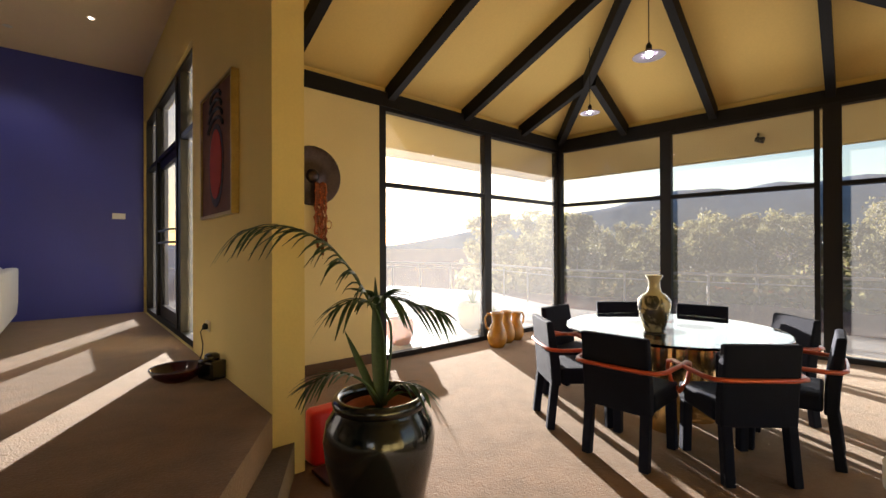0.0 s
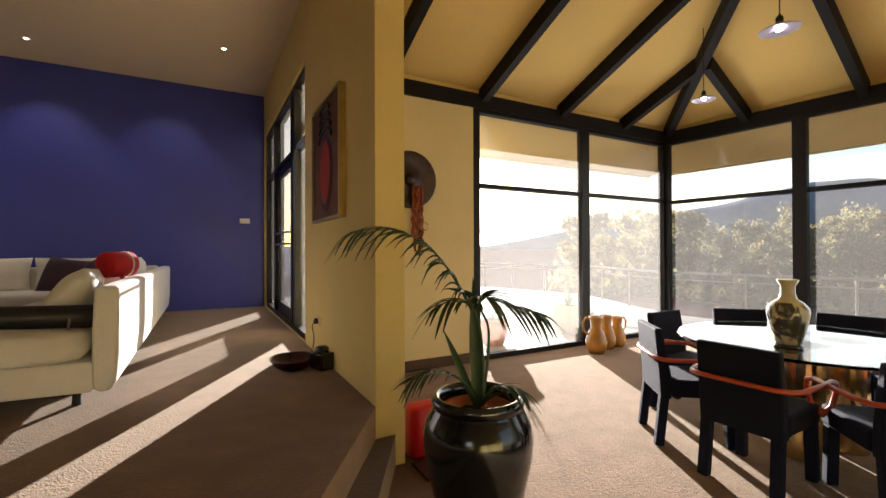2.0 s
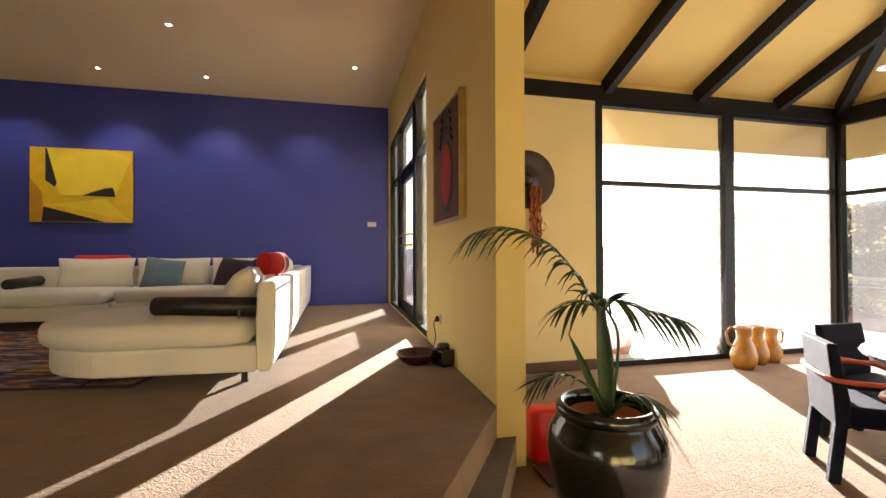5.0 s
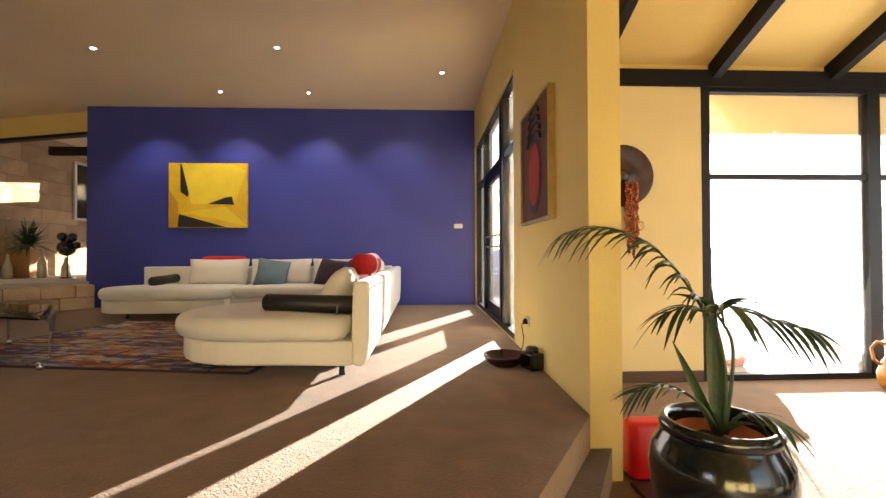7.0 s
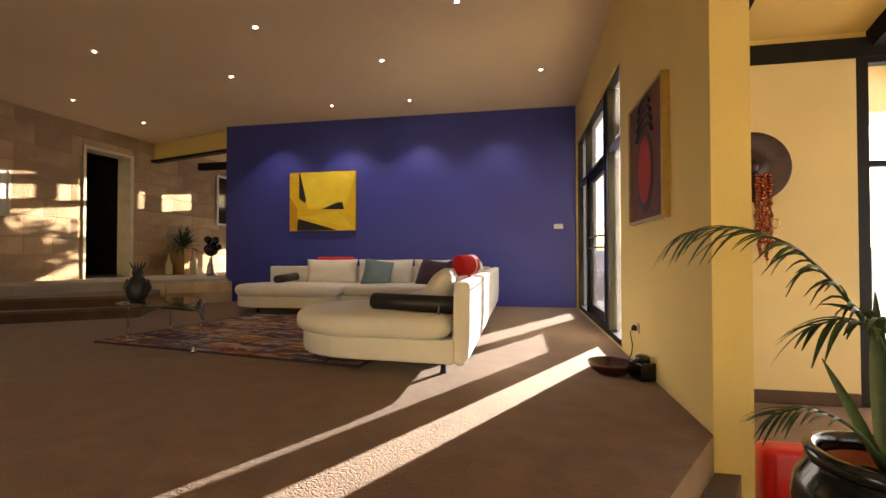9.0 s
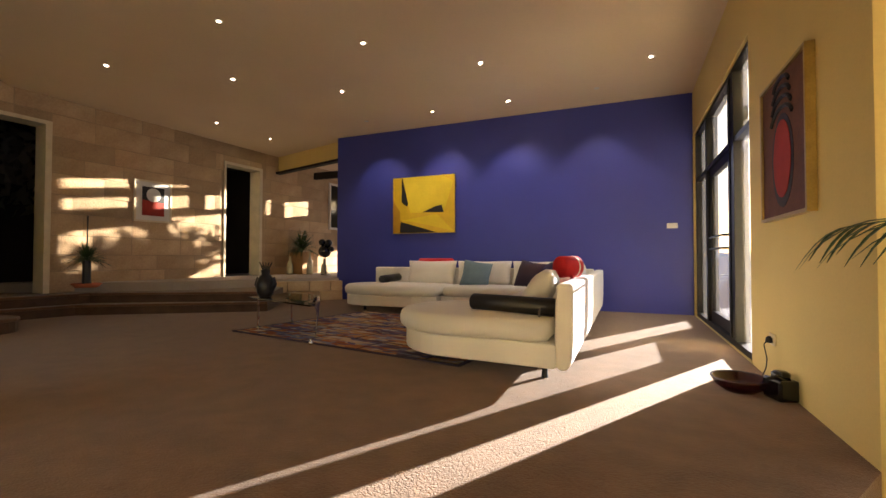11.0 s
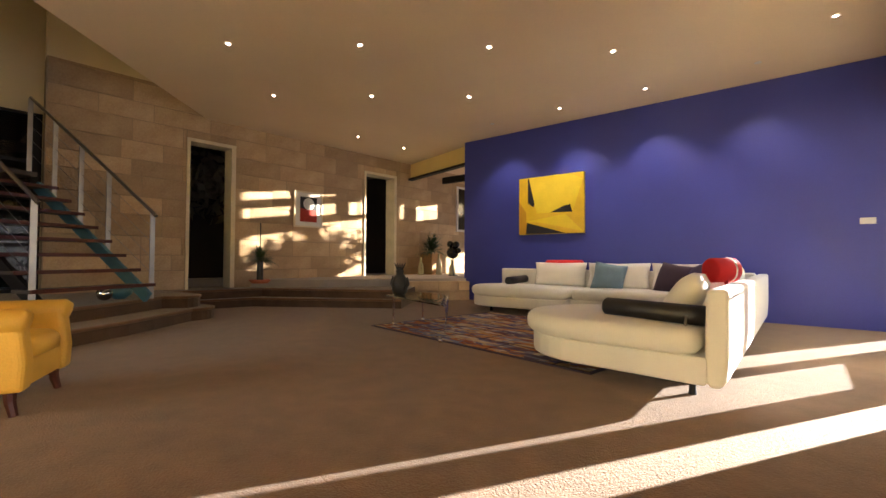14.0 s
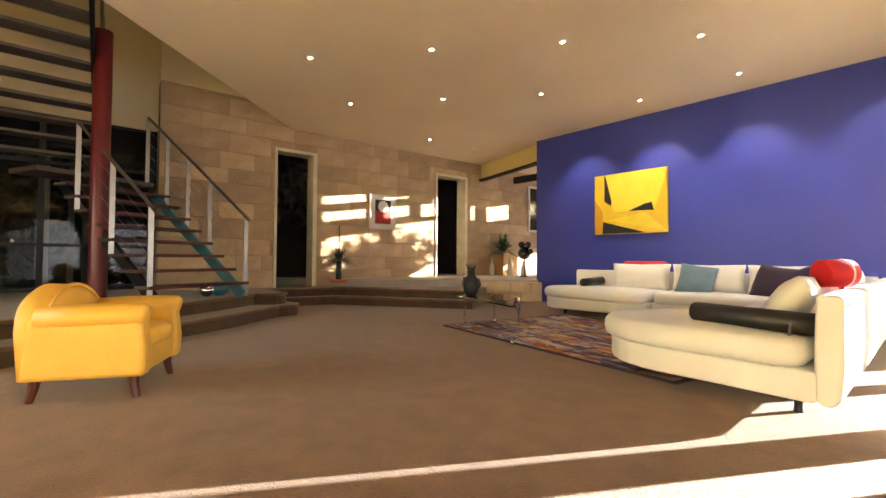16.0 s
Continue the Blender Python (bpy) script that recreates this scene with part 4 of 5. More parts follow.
gold_frame = mat("gilt_frame", (0.55, 0.40, 0.12), 0.35, 0.6, 0.15, 10, 80, 0.1)
pc = tagged(hull("picture", pose(3.6, 3.98, 1.585, 0, 0, -90) @ Matrix.Diagonal((0.95, 1, 0.985, 1))), "dark red oval picture in a gilt frame on yellow wall", "picture")
part("board", box(-0.43, 0.43, -0.035, -0.005, -0.45, 0.45), pic_brown, pc)
for a in ((-0.45, -0.43, -0.47, 0.47), (0.43, 0.45, -0.47, 0.47), (-0.43, 0.43, 0.45, 0.47), (-0.43, 0.43, -0.47, -0.45)):
    part("frame", box(a[0], a[1], -0.05, -0.001, a[2], a[3]), gold_frame, pc)
ell = lambda rx, rz, cz: [(rx * math.cos(radians(a)), cz + rz * math.sin(radians(a))) for a in range(0, 360, 15)]
flat(ell(0.21, 0.30, -0.10), paint_k, pc, -0.035)
flat(ell(0.17, 0.25, -0.09), pic_red, pc, -0.0385)
for k in range(4):
    zc, r = 0.12 + k * 0.075, 0.22 - k * 0.02
    part("arc", tube([(r * math.cos(radians(a)), -0.037, zc + r * 0.55 * math.sin(radians(a))) for a in range(20, 161, 14)], 0.014, 6), paint_k, pc)

# switch plates, power socket and lead
sw = tagged(hull("switch_plate", pose(3.31, 8.228, 1.376)), "white wall switch plate on the blue wall", "switch")
soft(part("plate", box(-0.075, 0.075, -0.012, 0, -0.04, 0.04), white_plaster, sw), 0.004)
for k in (-0.035, 0.035):
    part("rocker", box(k - 0.014, k + 0.014, -0.018, -0.012, -0.02, 0.02), white_plaster, sw)
so = tagged(hull("power_socket", pose(3.597, 4.35, 0.30, 0, 0, -90)), "cream wall socket with a black plug", "socket")
soft(part("plate", box(-0.06, 0.06, -0.012, 0, -0.04, 0.04), cream_wall, so), 0.004)
part("plug", lathe([(0, 0), (0.022, 0.0), (0.02, 0.03), (0.008, 0.045), (0, 0.045)], 10, at=(0.02, -0.03, -0.02)), black_frame, so)
part("lead", tube([(0.02, -0.04, 0.0), (0.06, -0.07, -0.03), (0.09, -0.06, -0.12), (0.02, -0.05, -0.2), (-0.05, -0.06, -0.285)], 0.004, 6), black_frame, so)

# lacquer bowl and small black machine on the carpet
maroon = mat("maroon_lacquer", (0.04, 0.006, 0.010), 0.2, 0, 0.2, 8, 60, 0.02, coat=0.3)
bw = tagged(hull("lacquer_bowl", pose(3.335, 4.04, 0.0) @ Matrix.Diagonal((0.63, 0.63, 1.1, 1))), "wide dark maroon lacquer bowl on the carpet", "bowl")
part("bowl", lathe([(0, 0.0), (0.14, 0.0), (0.22, 0.03), (0.27, 0.075), (0.265, 0.085), (0.25, 0.08), (0.2, 0.045), (0.12, 0.025), (0, 0.022)], 36), maroon, bw, smooth=True)
mc = tagged(hull("water_feature", pose(3.525, 3.93, 0.0, 0, 0, 20)), "small black glossy pump box beside the bowl", "appliance")
soft(part("body", box(-0.06, 0.06, -0.08, 0.08, 0, 0.13), black_glaze, mc), 0.015)
part("cap", lathe([(0, 0.13), (0.05, 0.13), (0.05, 0.16), (0.03, 0.175), (0, 0.175)], 16), black_glaze, mc, smooth=True)
part("spout", tube([(0, -0.05, 0.12), (-0.06, -0.05, 0.15), (-0.1, -0.03, 0.13)], 0.012, 8), black_glaze, mc)

# ---- stair, column and rails ----
glass_blue = mat("blue_stringer_paint", (0.08, 0.22, 0.30), 0.4, 0, 0.1, 5, 60, 0.05)
rubber = mat("dark_timber_tread", (0.10, 0.075, 0.06), 0.5, 0, 0.2, 5, 60, 0.1)
U, A = Vector((-0.9054, -0.4246, 0)), Vector((0.4246, -0.9054, 0))
R0 = Vector((-3.90, 2.64, 0.32))
RUN, RISE, TW = 0.25, 0.19, 1.40
st = tagged(hull("staircase"), "steel and timber open-tread staircase with wire balustrade", "staircase")
NT = 8
for k in range(NT):
    o = R0 + U * (RUN * k) + Vector((0, 0, RISE * (k + 1)))
    part("tread", bar(o + U * 0.14, o + U * 0.14 + A * TW, 0.27, 0.035, up=(0, 0, 1)), rubber, st)
    part("nosing", bar(o + Vector((0, 0, 0.002)), o + A * TW + Vector((0, 0, 0.002)), 0.02, 0.042), dark_wood, st)
for off, mt in ((0.10, glass_blue), (TW - 0.08, black_frame)):
    part("stringer", bar(R0 + A * off + Vector((0, 0, 0.03)), R0 + A * off + U * (RUN * NT) + Vector((0, 0, RISE * NT + 0.03)), 0.05, 0.14), mt, st)
land = R0 + U * (RUN * NT) + Vector((0, 0, RISE * (NT + 1)))
part("landing", bar(land + A * 0.1 + U * 0.35, land + A * 1.6 + U * 0.35, 0.7, 0.06), rubber, st)
for off, ks, mt in ((0.03, (0, 3, 5, 7, 9), steel), (TW - 0.03, (0, 3, 6), steel)):
    tops = []
    for k in ks:
        b0 = R0 + A * off + U * (RUN * k + 0.03) + Vector((0, 0, RISE * k + (0.01 if k == 0 else 0.02)))
        part("post", bar(b0, b0 + Vector((0, 0, 1.12)), 0.055, 0.022, up=(1, 0, 0)), mt, st)
        tops.append(b0 + Vector((0, 0, 1.13)))
    part("handrail", tube([tops[0] - U * 0.06 - Vector((0, 0, 0.05))] + tops, 0.022, 10), mt if off < 1 else rubber, st)
    for j in range(1, 5):
        part("wire", tube([t - Vector((0, 0, 0.2 * j)) for t in tops], 0.003, 5), steel, st)
# upper flight, seen from below
uf = tagged(hull("upper_stair_flight"), "upper flight of open steel-nosed treads", "staircase")
for k in range(12):
    x, z, yr = -6.17 + 0.31 * k, 2.40 + 0.18 * k, 0.97 - 0.022 * k
    part("tread", box(x + 0.02, x + 0.28, yr - 1.33, yr, z - 0.02, z + 0.02), rubber, uf)
    part("nosing", tube([(x, yr - 1.33, z + 0.005), (x, yr, z + 0.005)], 0.024, 10), steel, uf)
for o in (0.02, -1.36):
    part("stringer", bar((-6.25, 0.975 + o, 2.31), (-6.17 + 0.31 * 12, 0.706 + o, 2.31 + 0.18 * 12 + 0.05), 0.04, 0.26), black_frame, uf)
for k in (0, 4, 8):
    x, z = -6.17 + 0.31 * k + 0.05, 2.40 + 0.18 * k
    part("post", box(x, x + 0.025, 1.03 - 0.022 * k, 1.08 - 0.022 * k, z, z + 1.05), steel, uf)
part("handrail", tube([(-6.2, 1.055, 3.45), (-6.17 + 0.31 * 12, 0.79, 3.45 + 0.18 * 12)], 0.022, 10), steel, uf)
rc = tagged(hull("steel_column", pose(-4.34, 0.96, 0.32)), "dark red painted round steel column beside the stair", "column")
part("shaft", lathe([(0, 0), (0.10, 0), (0.10, 3.43), (0, 3.43)], 24), red_steel, rc, smooth=False)
part("base_plate", box(-0.16, 0.16, -0.16, 0.16, 0.0, 0.012), black_frame, rc)

# ---- dining room things ----
def dining_chair(m):
    top = tagged(hull("dining_chair", m), "navy upholstered dining chair with an orange-red tubular armrest", "chair", group="chairs round the table")
    # local: faces +y, back at -y
    bm = bmesh.new()
    prof = [(-0.225, 0.30), (-0.16, 0.30), (-0.165, 0.46), (-0.215, 0.745), (-0.262, 0.745), (-0.235, 0.46)]
    a, b = [bm.verts.new((-0.20, y, z)) for y, z in prof], [bm.verts.new((0.20, y, z)) for y, z in prof]
    bm.faces.new(a)
    bm.faces.new(b)
    for i in range(len(prof)):
        j = (i + 1) % len(prof)
        bm.faces.new((a[j], a[i], b[i], b[j]))
    bmesh.ops.recalc_face_normals(bm, faces=bm.faces)
    soft(part("backrest", bm, navy_cloth, top), 0.012)
    soft(part("seat", box(-0.20, 0.20, -0.16, 0.22, 0.31, 0.42), navy_cloth, top), 0.02, 3)
    for sx in (-1, 1):
        for y, yb in ((-0.20, -0.235), (0.18, 0.19)):
            soft(part("leg", bar((sx * 0.168, y, 0.315), (sx * 0.172, yb, 0.0), 0.054, 0.054, up=(0, 1, 0)), navy_cloth, top), 0.008)
    path = []
    for sx in (-1, 1):
        half = [(sx * 0.02, -0.262, 0.56), (sx * 0.17, -0.258, 0.56), (sx * 0.235, -0.235, 0.56), (sx * 0.262, -0.17, 0.56), (sx * 0.275, 0.0, 0.565), (sx * 0.275, 0.12, 0.57), (sx * 0.272, 0.19, 0.55), (sx * 0.265, 0.215, 0.50), (sx * 0.25, 0.205, 0.42), (sx * 0.215, 0.17, 0.365)]
        path = half[::-1] if sx < 0 else path + half
    part("armrest", tube(path, 0.013, 10), red_tube, top, "orange-red lacquered tube", smooth=True)
    return top


TC = Vector((6.12, 1.94))
first = None
for k in range(8):
    a = radians(4.5 + 45 * k)
    m = pose(TC.x + 0.70 * math.cos(a), TC.y + 0.70 * math.sin(a), DF, 0, 0, math.degrees(a) + 90 + (3 if k % 3 == 0 else -2))
    first = dining_chair(m) if first is None else (copy_thing(first, m) and first)
dt = tagged(hull("dining_table", pose(TC.x, TC.y, DF)), "round glass dining table on three brass cylinders", "table")
part("glass_top", lathe([(0, 0.655), (0.72, 0.655), (0.73, 0.66), (0.73, 0.668), (0.72, 0.673), (0, 0.673)], 64), table_glass, dt, smooth=False)
for k in range(3):
    a = radians(200 + 120 * k)
    part("pedestal", lathe([(0, 0), (0.125, 0), (0.125, 0.64), (0.12, 0.655), (0, 0.655)], 32, at=(0.2 * math.cos(a), 0.2 * math.sin(a), 0)), brass, dt, "brass cylinder")


def vase_material():
    m, nt, b = nodes_of("painted_porcelain")
    tc, v, n = nt.nodes.new("ShaderNodeTexCoord"), nt.nodes.new("ShaderNodeTexNoise"), nt.nodes.new("ShaderNodeValToRGB")
    v.inputs["Scale"].default_value, v.inputs["Detail"].default_value, v.inputs["Distortion"].default_value = 6.5, 5, 1.4
    n.color_ramp.elements[0].position, n.color_ramp.elements[0].color = 0.44, (0.05, 0.045, 0.025, 1)
    n.color_ramp.elements[1].position, n.color_ramp.elements[1].color = 0.52, (0.52, 0.46, 0.27, 1)
    nt.links.new(tc.outputs["Object"], v.inputs[0])
    nt.links.new(v.outputs[0], n.inputs[0])
    nt.links.new(n.outputs[0], b.inputs["Base Color"])
    b.inputs["Roughness"].default_value, b.inputs["Coat Weight"].default_value = 0.15, 0.8
    return m


porcelain = mat("cream_porcelain", (0.55, 0.50, 0.32), 0.15, 0, 0.08, 8, 60, 0.02, coat=0.8)
vs = tagged(hull("vase", pose(TC.x - 0.38, TC.y - 0.06, DF + 0.673)), "tall cream porcelain vase with dark painted figures on the table", "vase")
part("body", lathe([(0, 0.02), (0.062, 0.02), (0.07, 0.05), (0.092, 0.13), (0.105, 0.20), (0.10, 0.235), (0.075, 0.265)], 32), vase_material(), vs, smooth=True)
part("neck", lathe([(0.075, 0.263), (0.045, 0.285), (0.036, 0.32), (0.036, 0.36), (0.055, 0.392), (0.054, 0.397), (0.032, 0.36), (0.03, 0.30), (0, 0.29)], 32), porcelain, vs, smooth=True)
part("stand", lathe([(0, 0), (0.07, 0), (0.075, 0.012), (0.065, 0.024), (0, 0.024)], 32), black_glaze, vs, "dark wooden stand", smooth=True)


def jug(x, y, h, rot):
    j = tagged(hull("jug", pose(x, y, DF, 0, 0, rot)), "ochre glazed pottery jug with a loop handle on the floor", "jug", group="jugs by the window")
    s = h / 0.43
    part("body", lathe([(0, 0), (0.085 * s, 0), (0.12 * s, 0.07 * s), (0.125 * s, 0.15 * s), (0.09 * s, 0.25 * s), (0.062 * s, 0.31 * s), (0.075 * s, 0.40 * s), (0.085 * s, 0.43 * s), (0.078 * s, 0.43 * s), (0.055 * s, 0.32 * s), (0, 0.30 * s)], 28), ochre_glaze, j, smooth=True)
    part("handle", tube([(0.075 * s, 0, 0.40 * s), (0.12 * s, 0, 0.42 * s), (0.16 * s, 0, 0.36 * s), (0.145 * s, 0, 0.26 * s), (0.10 * s, 0, 0.22 * s)], 0.014 * s, 8), ochre_glaze, j, smooth=True)


jug(6.93, 4.36, 0.44, 150)
jug(7.23, 4.47, 0.42, 20)
jug(7.47, 4.50, 0.38, -10)


lilac_shade = mat("lilac_glass_shade", (0.30, 0.24, 0.34), 0.25, 0, 0.08, 8, 60, 0.02, coat=0.4)
bulb_glow = glow("bulb_glow", (1.0, 0.92, 0.95), 9.0)


def pendant(x, y, z, ceil):
    p = tagged(hull("pendant_lamp", pose(x, y, z)), "small white disc pendant lamp on a long cord", "lamp", group="pendant lamps")
    part("shade", lathe([(0.02, 0.05), (0.03, 0.035), (0.09, 0.012), (0.115, 0.0), (0.112, -0.002), (0.05, 0.012), (0.02, 0.02)], 28), lilac_shade, p, smooth=True)
    part("cord", tube([(0, 0, 0.04), (0, 0, ceil - z)], 0.004, 6), black_frame, p)
    part("holder", lathe([(0, 0.03), (0.022, 0.03), (0.022, 0.08), (0.008, 0.10), (0, 0.10)], 12), black_frame, p)
    part("bulb", lathe([(0, -0.012), (0.018, -0.004), (0.022, 0.012), (0.016, 0.03), (0, 0.032)], 12), bulb_glow, p)


pendant(6.02, 2.03, 2.31, 3.78)
pendant(7.42, 3.33, 2.49, 3.26)

# glazed pot with a palm
PX, PY = 3.83, 2.27
pot = tagged(hull("glazed_pot", pose(PX, PY, DF)), "large black-green glazed ceramic pot with a rolled rim", "pot")
part("body", lathe([(0, 0), (0.15, 0), (0.165, 0.02), (0.205, 0.16), (0.24, 0.33), (0.248, 0.42), (0.235, 0.49), (0.205, 0.535), (0.20, 0.55)], 48), black_glaze, pot, smooth=True)
part("rim", lathe([(0.20, 0.548), (0.208, 0.56), (0.21, 0.58), (0.20, 0.597), (0.185, 0.60), (0.172, 0.59), (0.168, 0.56), (0.17, 0.50)], 48), black_glaze, pot, smooth=True)
part("inner_pot", lathe([(0.168, 0.52), (0.16, 0.545), (0.15, 0.545), (0.145, 0.51), (0, 0.515)], 36), terracotta, pot, "terracotta inner pot with soil", smooth=True)
palm = tagged(hull("palm", pose(PX, PY, DF + 0.51)), "potted palm with long drooping dark green fronds", "plant")
RV, DV = Vector((0.756, -0.654, 0)), Vector((0.654, 0.756, 0))


def leaf_blade(bm, base, way, droop, length, width, up):
    way = way.normalized()
    side = way.cross(up)
    side = side.normalized() if side.length > 1e-3 else Vector((1, 0, 0))
    prev = None
    for i in range(6):
        t = i / 5
        p = base + way * (length * t) + Vector((0, 0, -droop * length * t * t))
        w = width * (0.35 + 1.3 * t - 1.65 * t * t) if t < 1 else 0.0015
        fold = up * (w * 0.35)
        row = [bm.verts.new(p - side * w + fold), bm.verts.new(p), bm.verts.new(p + side * w + fold)]
        if prev:
            for k in (0, 1):
                bm.faces.new((prev[k], prev[k + 1], row[k + 1], row[k]))
        prev = row


def frond(pts, n, l0, l1, width, droop, start=0.3, spread=0.8):
    """A palm frond from (right, up, away) points, in metres from the pot's middle, with paired leaflets."""
    path = [RV * r + Vector((0, 0, u)) + DV * d for r, u, d in pts]
    dense = []
    for i in range(len(path) - 1):
        p0, p1, p2, p3 = path[max(i - 1, 0)], path[i], path[i + 1], path[min(i + 2, len(path) - 1)]
        for k in range(6):
            t = k / 6
            dense.append(0.5 * (2 * p1 + (p2 - p0) * t + (2 * p0 - 5 * p1 + 4 * p2 - p3) * t * t + (3 * p1 - p0 - 3 * p2 + p3) * t ** 3))
    dense.append(path[-1])
    m = len(dense)
    fr = part("frond", tube(dense, [0.009 * (1 - 0.75 * i / m) for i in range(m)], 6), leaf_green, palm, smooth=True)
    for k in range(n):
        t = start + (1 - start) * k / (n - 1)
        i = min(int(t * (m - 1)), m - 2)
        p, d = dense[i], (dense[i + 1] - dense[i]).normalized()
        sd = d.cross(Vector((0, 0, 1)))
        sd = sd.normalized() if sd.length > 0.05 else RV.copy()
        up = sd.cross(d)
        for sx in (-1, 1):
            u = random.uniform
            bm = bmesh.new()
            way = d * (0.9 + 0.25 * t) + sd * sx * spread * u(0.8, 1.15) + up * u(-0.05, 0.25)
            leaf_blade(bm, p, way, droop * u(0.7, 1.3), (l0 + (l1 - l0) * t) * u(0.85, 1.1) * (1 - 0.35 * max(0, t - 0.8) / 0.2), width * u(0.85, 1.1), up)
            part("leaflet", bm, leaf_green, fr)
    return fr


K = 0.00262


def spine(*rows):
    return [((x - 675) * K, (697 - y) * K + 0.02, d) for x, y, d in rows]


frond(spine((682, 690, 0), (680, 610, 0.02), (670, 550, 0.04), (646, 494, 0.02), (614, 444, 0.0), (576, 407, -0.02), (516, 384, -0.04), (458, 390, -0.06)), 20, 0.27, 0.25, 0.018, 0.75, 0.36, 0.75)
frond(spine((682, 690, 0), (690, 620, 0.05), (690, 560, 0.08), (672, 515, 0.05), (690, 505, 0.0), (740, 518, -0.04), (780, 528, -0.08)), 15, 0.26, 0.20, 0.019, 0.55, 0.44, 0.8)
frond(spine((682, 690, 0), (684, 600, 0.0), (672, 530, -0.02), (648, 505, -0.08), (618, 515, -0.14)), 7, 0.20, 0.18, 0.018, 0.6, 0.55, 0.8)
frond(spine((676, 690, 0), (655, 650, -0.04), (625, 625, -0.1), (600, 622, -0.16), (580, 632, -0.2)), 9, 0.17, 0.15, 0.012, 0.4, 0.4, 0.8)
frond(spine((684, 690, 0), (698, 662, -0.02), (722, 648, -0.05), (750, 652, -0.1)), 6, 0.20, 0.15, 0.013, 0.6, 0.35, 0.5)
for r, u, d, ln, wd, dr in ((-0.02, 0.5, 0.03, 0.62, 0.046, 0.05), (-0.22, 0.55, 0.0, 0.42, 0.030, 0.1), (0.25, 0.4, -0.1, 0.26, 0.018, 0.5), (0.02, 0.2, -0.5, 0.2, 0.025, 1.2), (-0.3, 0.3, -0.3, 0.24, 0.018, 0.7)):
    bm = bmesh.new()
    leaf_blade(bm, Vector((0, 0, 0.02)), RV * r + Vector((0, 0, u)) + DV * d, dr, ln, wd, DV * -1)
    part("young_leaf", bm, leaf_green, palm, smooth=True)

# red bag and a dark mat behind the pot
dark_box = tagged(soft(part("floor_mat", box(3.80, 4.14, 2.72, 2.93, DF, DF + 0.02), mat("maroon_card", (0.04, 0.008, 0.015), 0.5, 0, 0.15, 6, 60, 0.1)), 0.006), "small dark maroon mat on the carpet", "mat")
bg = tagged(hull("red_bag", pose(3.97, 3.03, DF)), "bright red glossy bag standing on the carpet", "bag")
bm = slab(rounded((0, 0), 0.30, 0.16, 0.05, 5), 0.0, 0.31, 0.03)
for v in bm.verts:
    v.co.x *= 1 - 0.10 * v.co.z + 0.03 * noise.noise(v.co * 7)
    v.co.y *= 1 - 0.35 * v.co.z
part("body", bm, red_gloss, bg, smooth=True)

# gong-like dish and bead strands on the dining wall
bronze = mat("dark_bronze", (0.10, 0.07, 0.065), 0.35, 0.7, 0.3, 7, 60, 0.2)
copper = mat("copper_beads", (0.45, 0.14, 0.06), 0.25, 0.8, 0.25, 12, 80, 0.1, objvar=0.3)
gg = tagged(hull("wall_dish", pose(4.60, YN, 1.62, 90, 0, 0)), "large round dark bronze dish hung on the yellow wall", "wall dish")
part("dish", lathe([(0, 0.03), (0.10, 0.035), (0.12, 0.02), (0.20, 0.025), (0.285, 0.06), (0.295, 0.055), (0.29, 0.0), (0, 0.0)], 40), bronze, gg, smooth=True)
part("boss", lathe([(0, 0.075), (0.04, 0.065), (0.07, 0.035), (0, 0.03)], 24), bronze, gg, smooth=True)
bd = tagged(hull("bead_strands", pose(4.66, YN - 0.09, 1.56)), "hanging strands of copper bells and beads", "wall hanging")
bead_me = None
for s in range(5):
    cord = part("strand", tube([((s - 2) * 0.026, 0.012 * (s % 2), 0.0), ((s - 2) * 0.026, 0.012 * (s % 2), -0.56 - 0.05 * ((s * 3) % 5))], 0.002, 5), copper, bd)
    for k in range(20 + 2 * ((s * 3) % 5)):
        if bead_me is None:
            bead = part("bead", lathe([(0, 0.016), (0.013, 0.008), (0.017, -0.002), (0.012, -0.014), (0, -0.016)], 8), copper, cord, smooth=True)
            bead_me = bead.data
        else:
            bead = new("bead", bead_me)
            bead.parent = cord
        bead.location = ((s - 2) * 0.026 + 0.005 * math.sin(k * 1.3 + s), 0.012 * (s % 2) + 0.004 * math.sin(k * 2.1 + s), -0.026 * k - 0.01 - 0.007 * (s % 3))
        bead.scale = (0.85 + 0.3 * ((k * 7 + s) % 4) / 3,) * 3
part("ring", tube([(0.085 + 0.03 * math.cos(radians(a)), 0, -0.42 + 0.04 * math.sin(radians(a))) for a in range(0, 360, 30)], 0.008, 6, closed=True), brass, bd, smooth=True)

# ---- downlights ----
def downlight(x, y, lit=True):
    d = tagged(hull("downlight", pose(x, y, CEIL)), "small round recessed ceiling downlight", "downlight", group="ceiling downlights")
    part("trim", lathe([(0.024, -0.001), (0.040, -0.001), (0.042, -0.006), (0.024, -0.010), (0.021, -0.004)], 20), white_plaster, d, smooth=True)
    part("lens", lathe([(0, -0.003), (0.018, -0.004), (0.019, -0.0015), (0, -0.0015)], 16), lamp_glow if lit else white_plaster, d)


for x, y, lit in DOWN:
    downlight(x, y, lit)
for x, y, p in WASH:
    l = new("wall_washer", bpy.data.lights.new("wall_washer", "SPOT"))
    l.data.energy, l.data.spot_size, l.data.spot_blend, l.data.shadow_soft_size, l.data.color = p, radians(84), 0.7, 0.03, (1.0, 0.84, 0.66)
    l.matrix_world = look((x, y, CEIL - 0.03), (x, 8.23, 0.95))

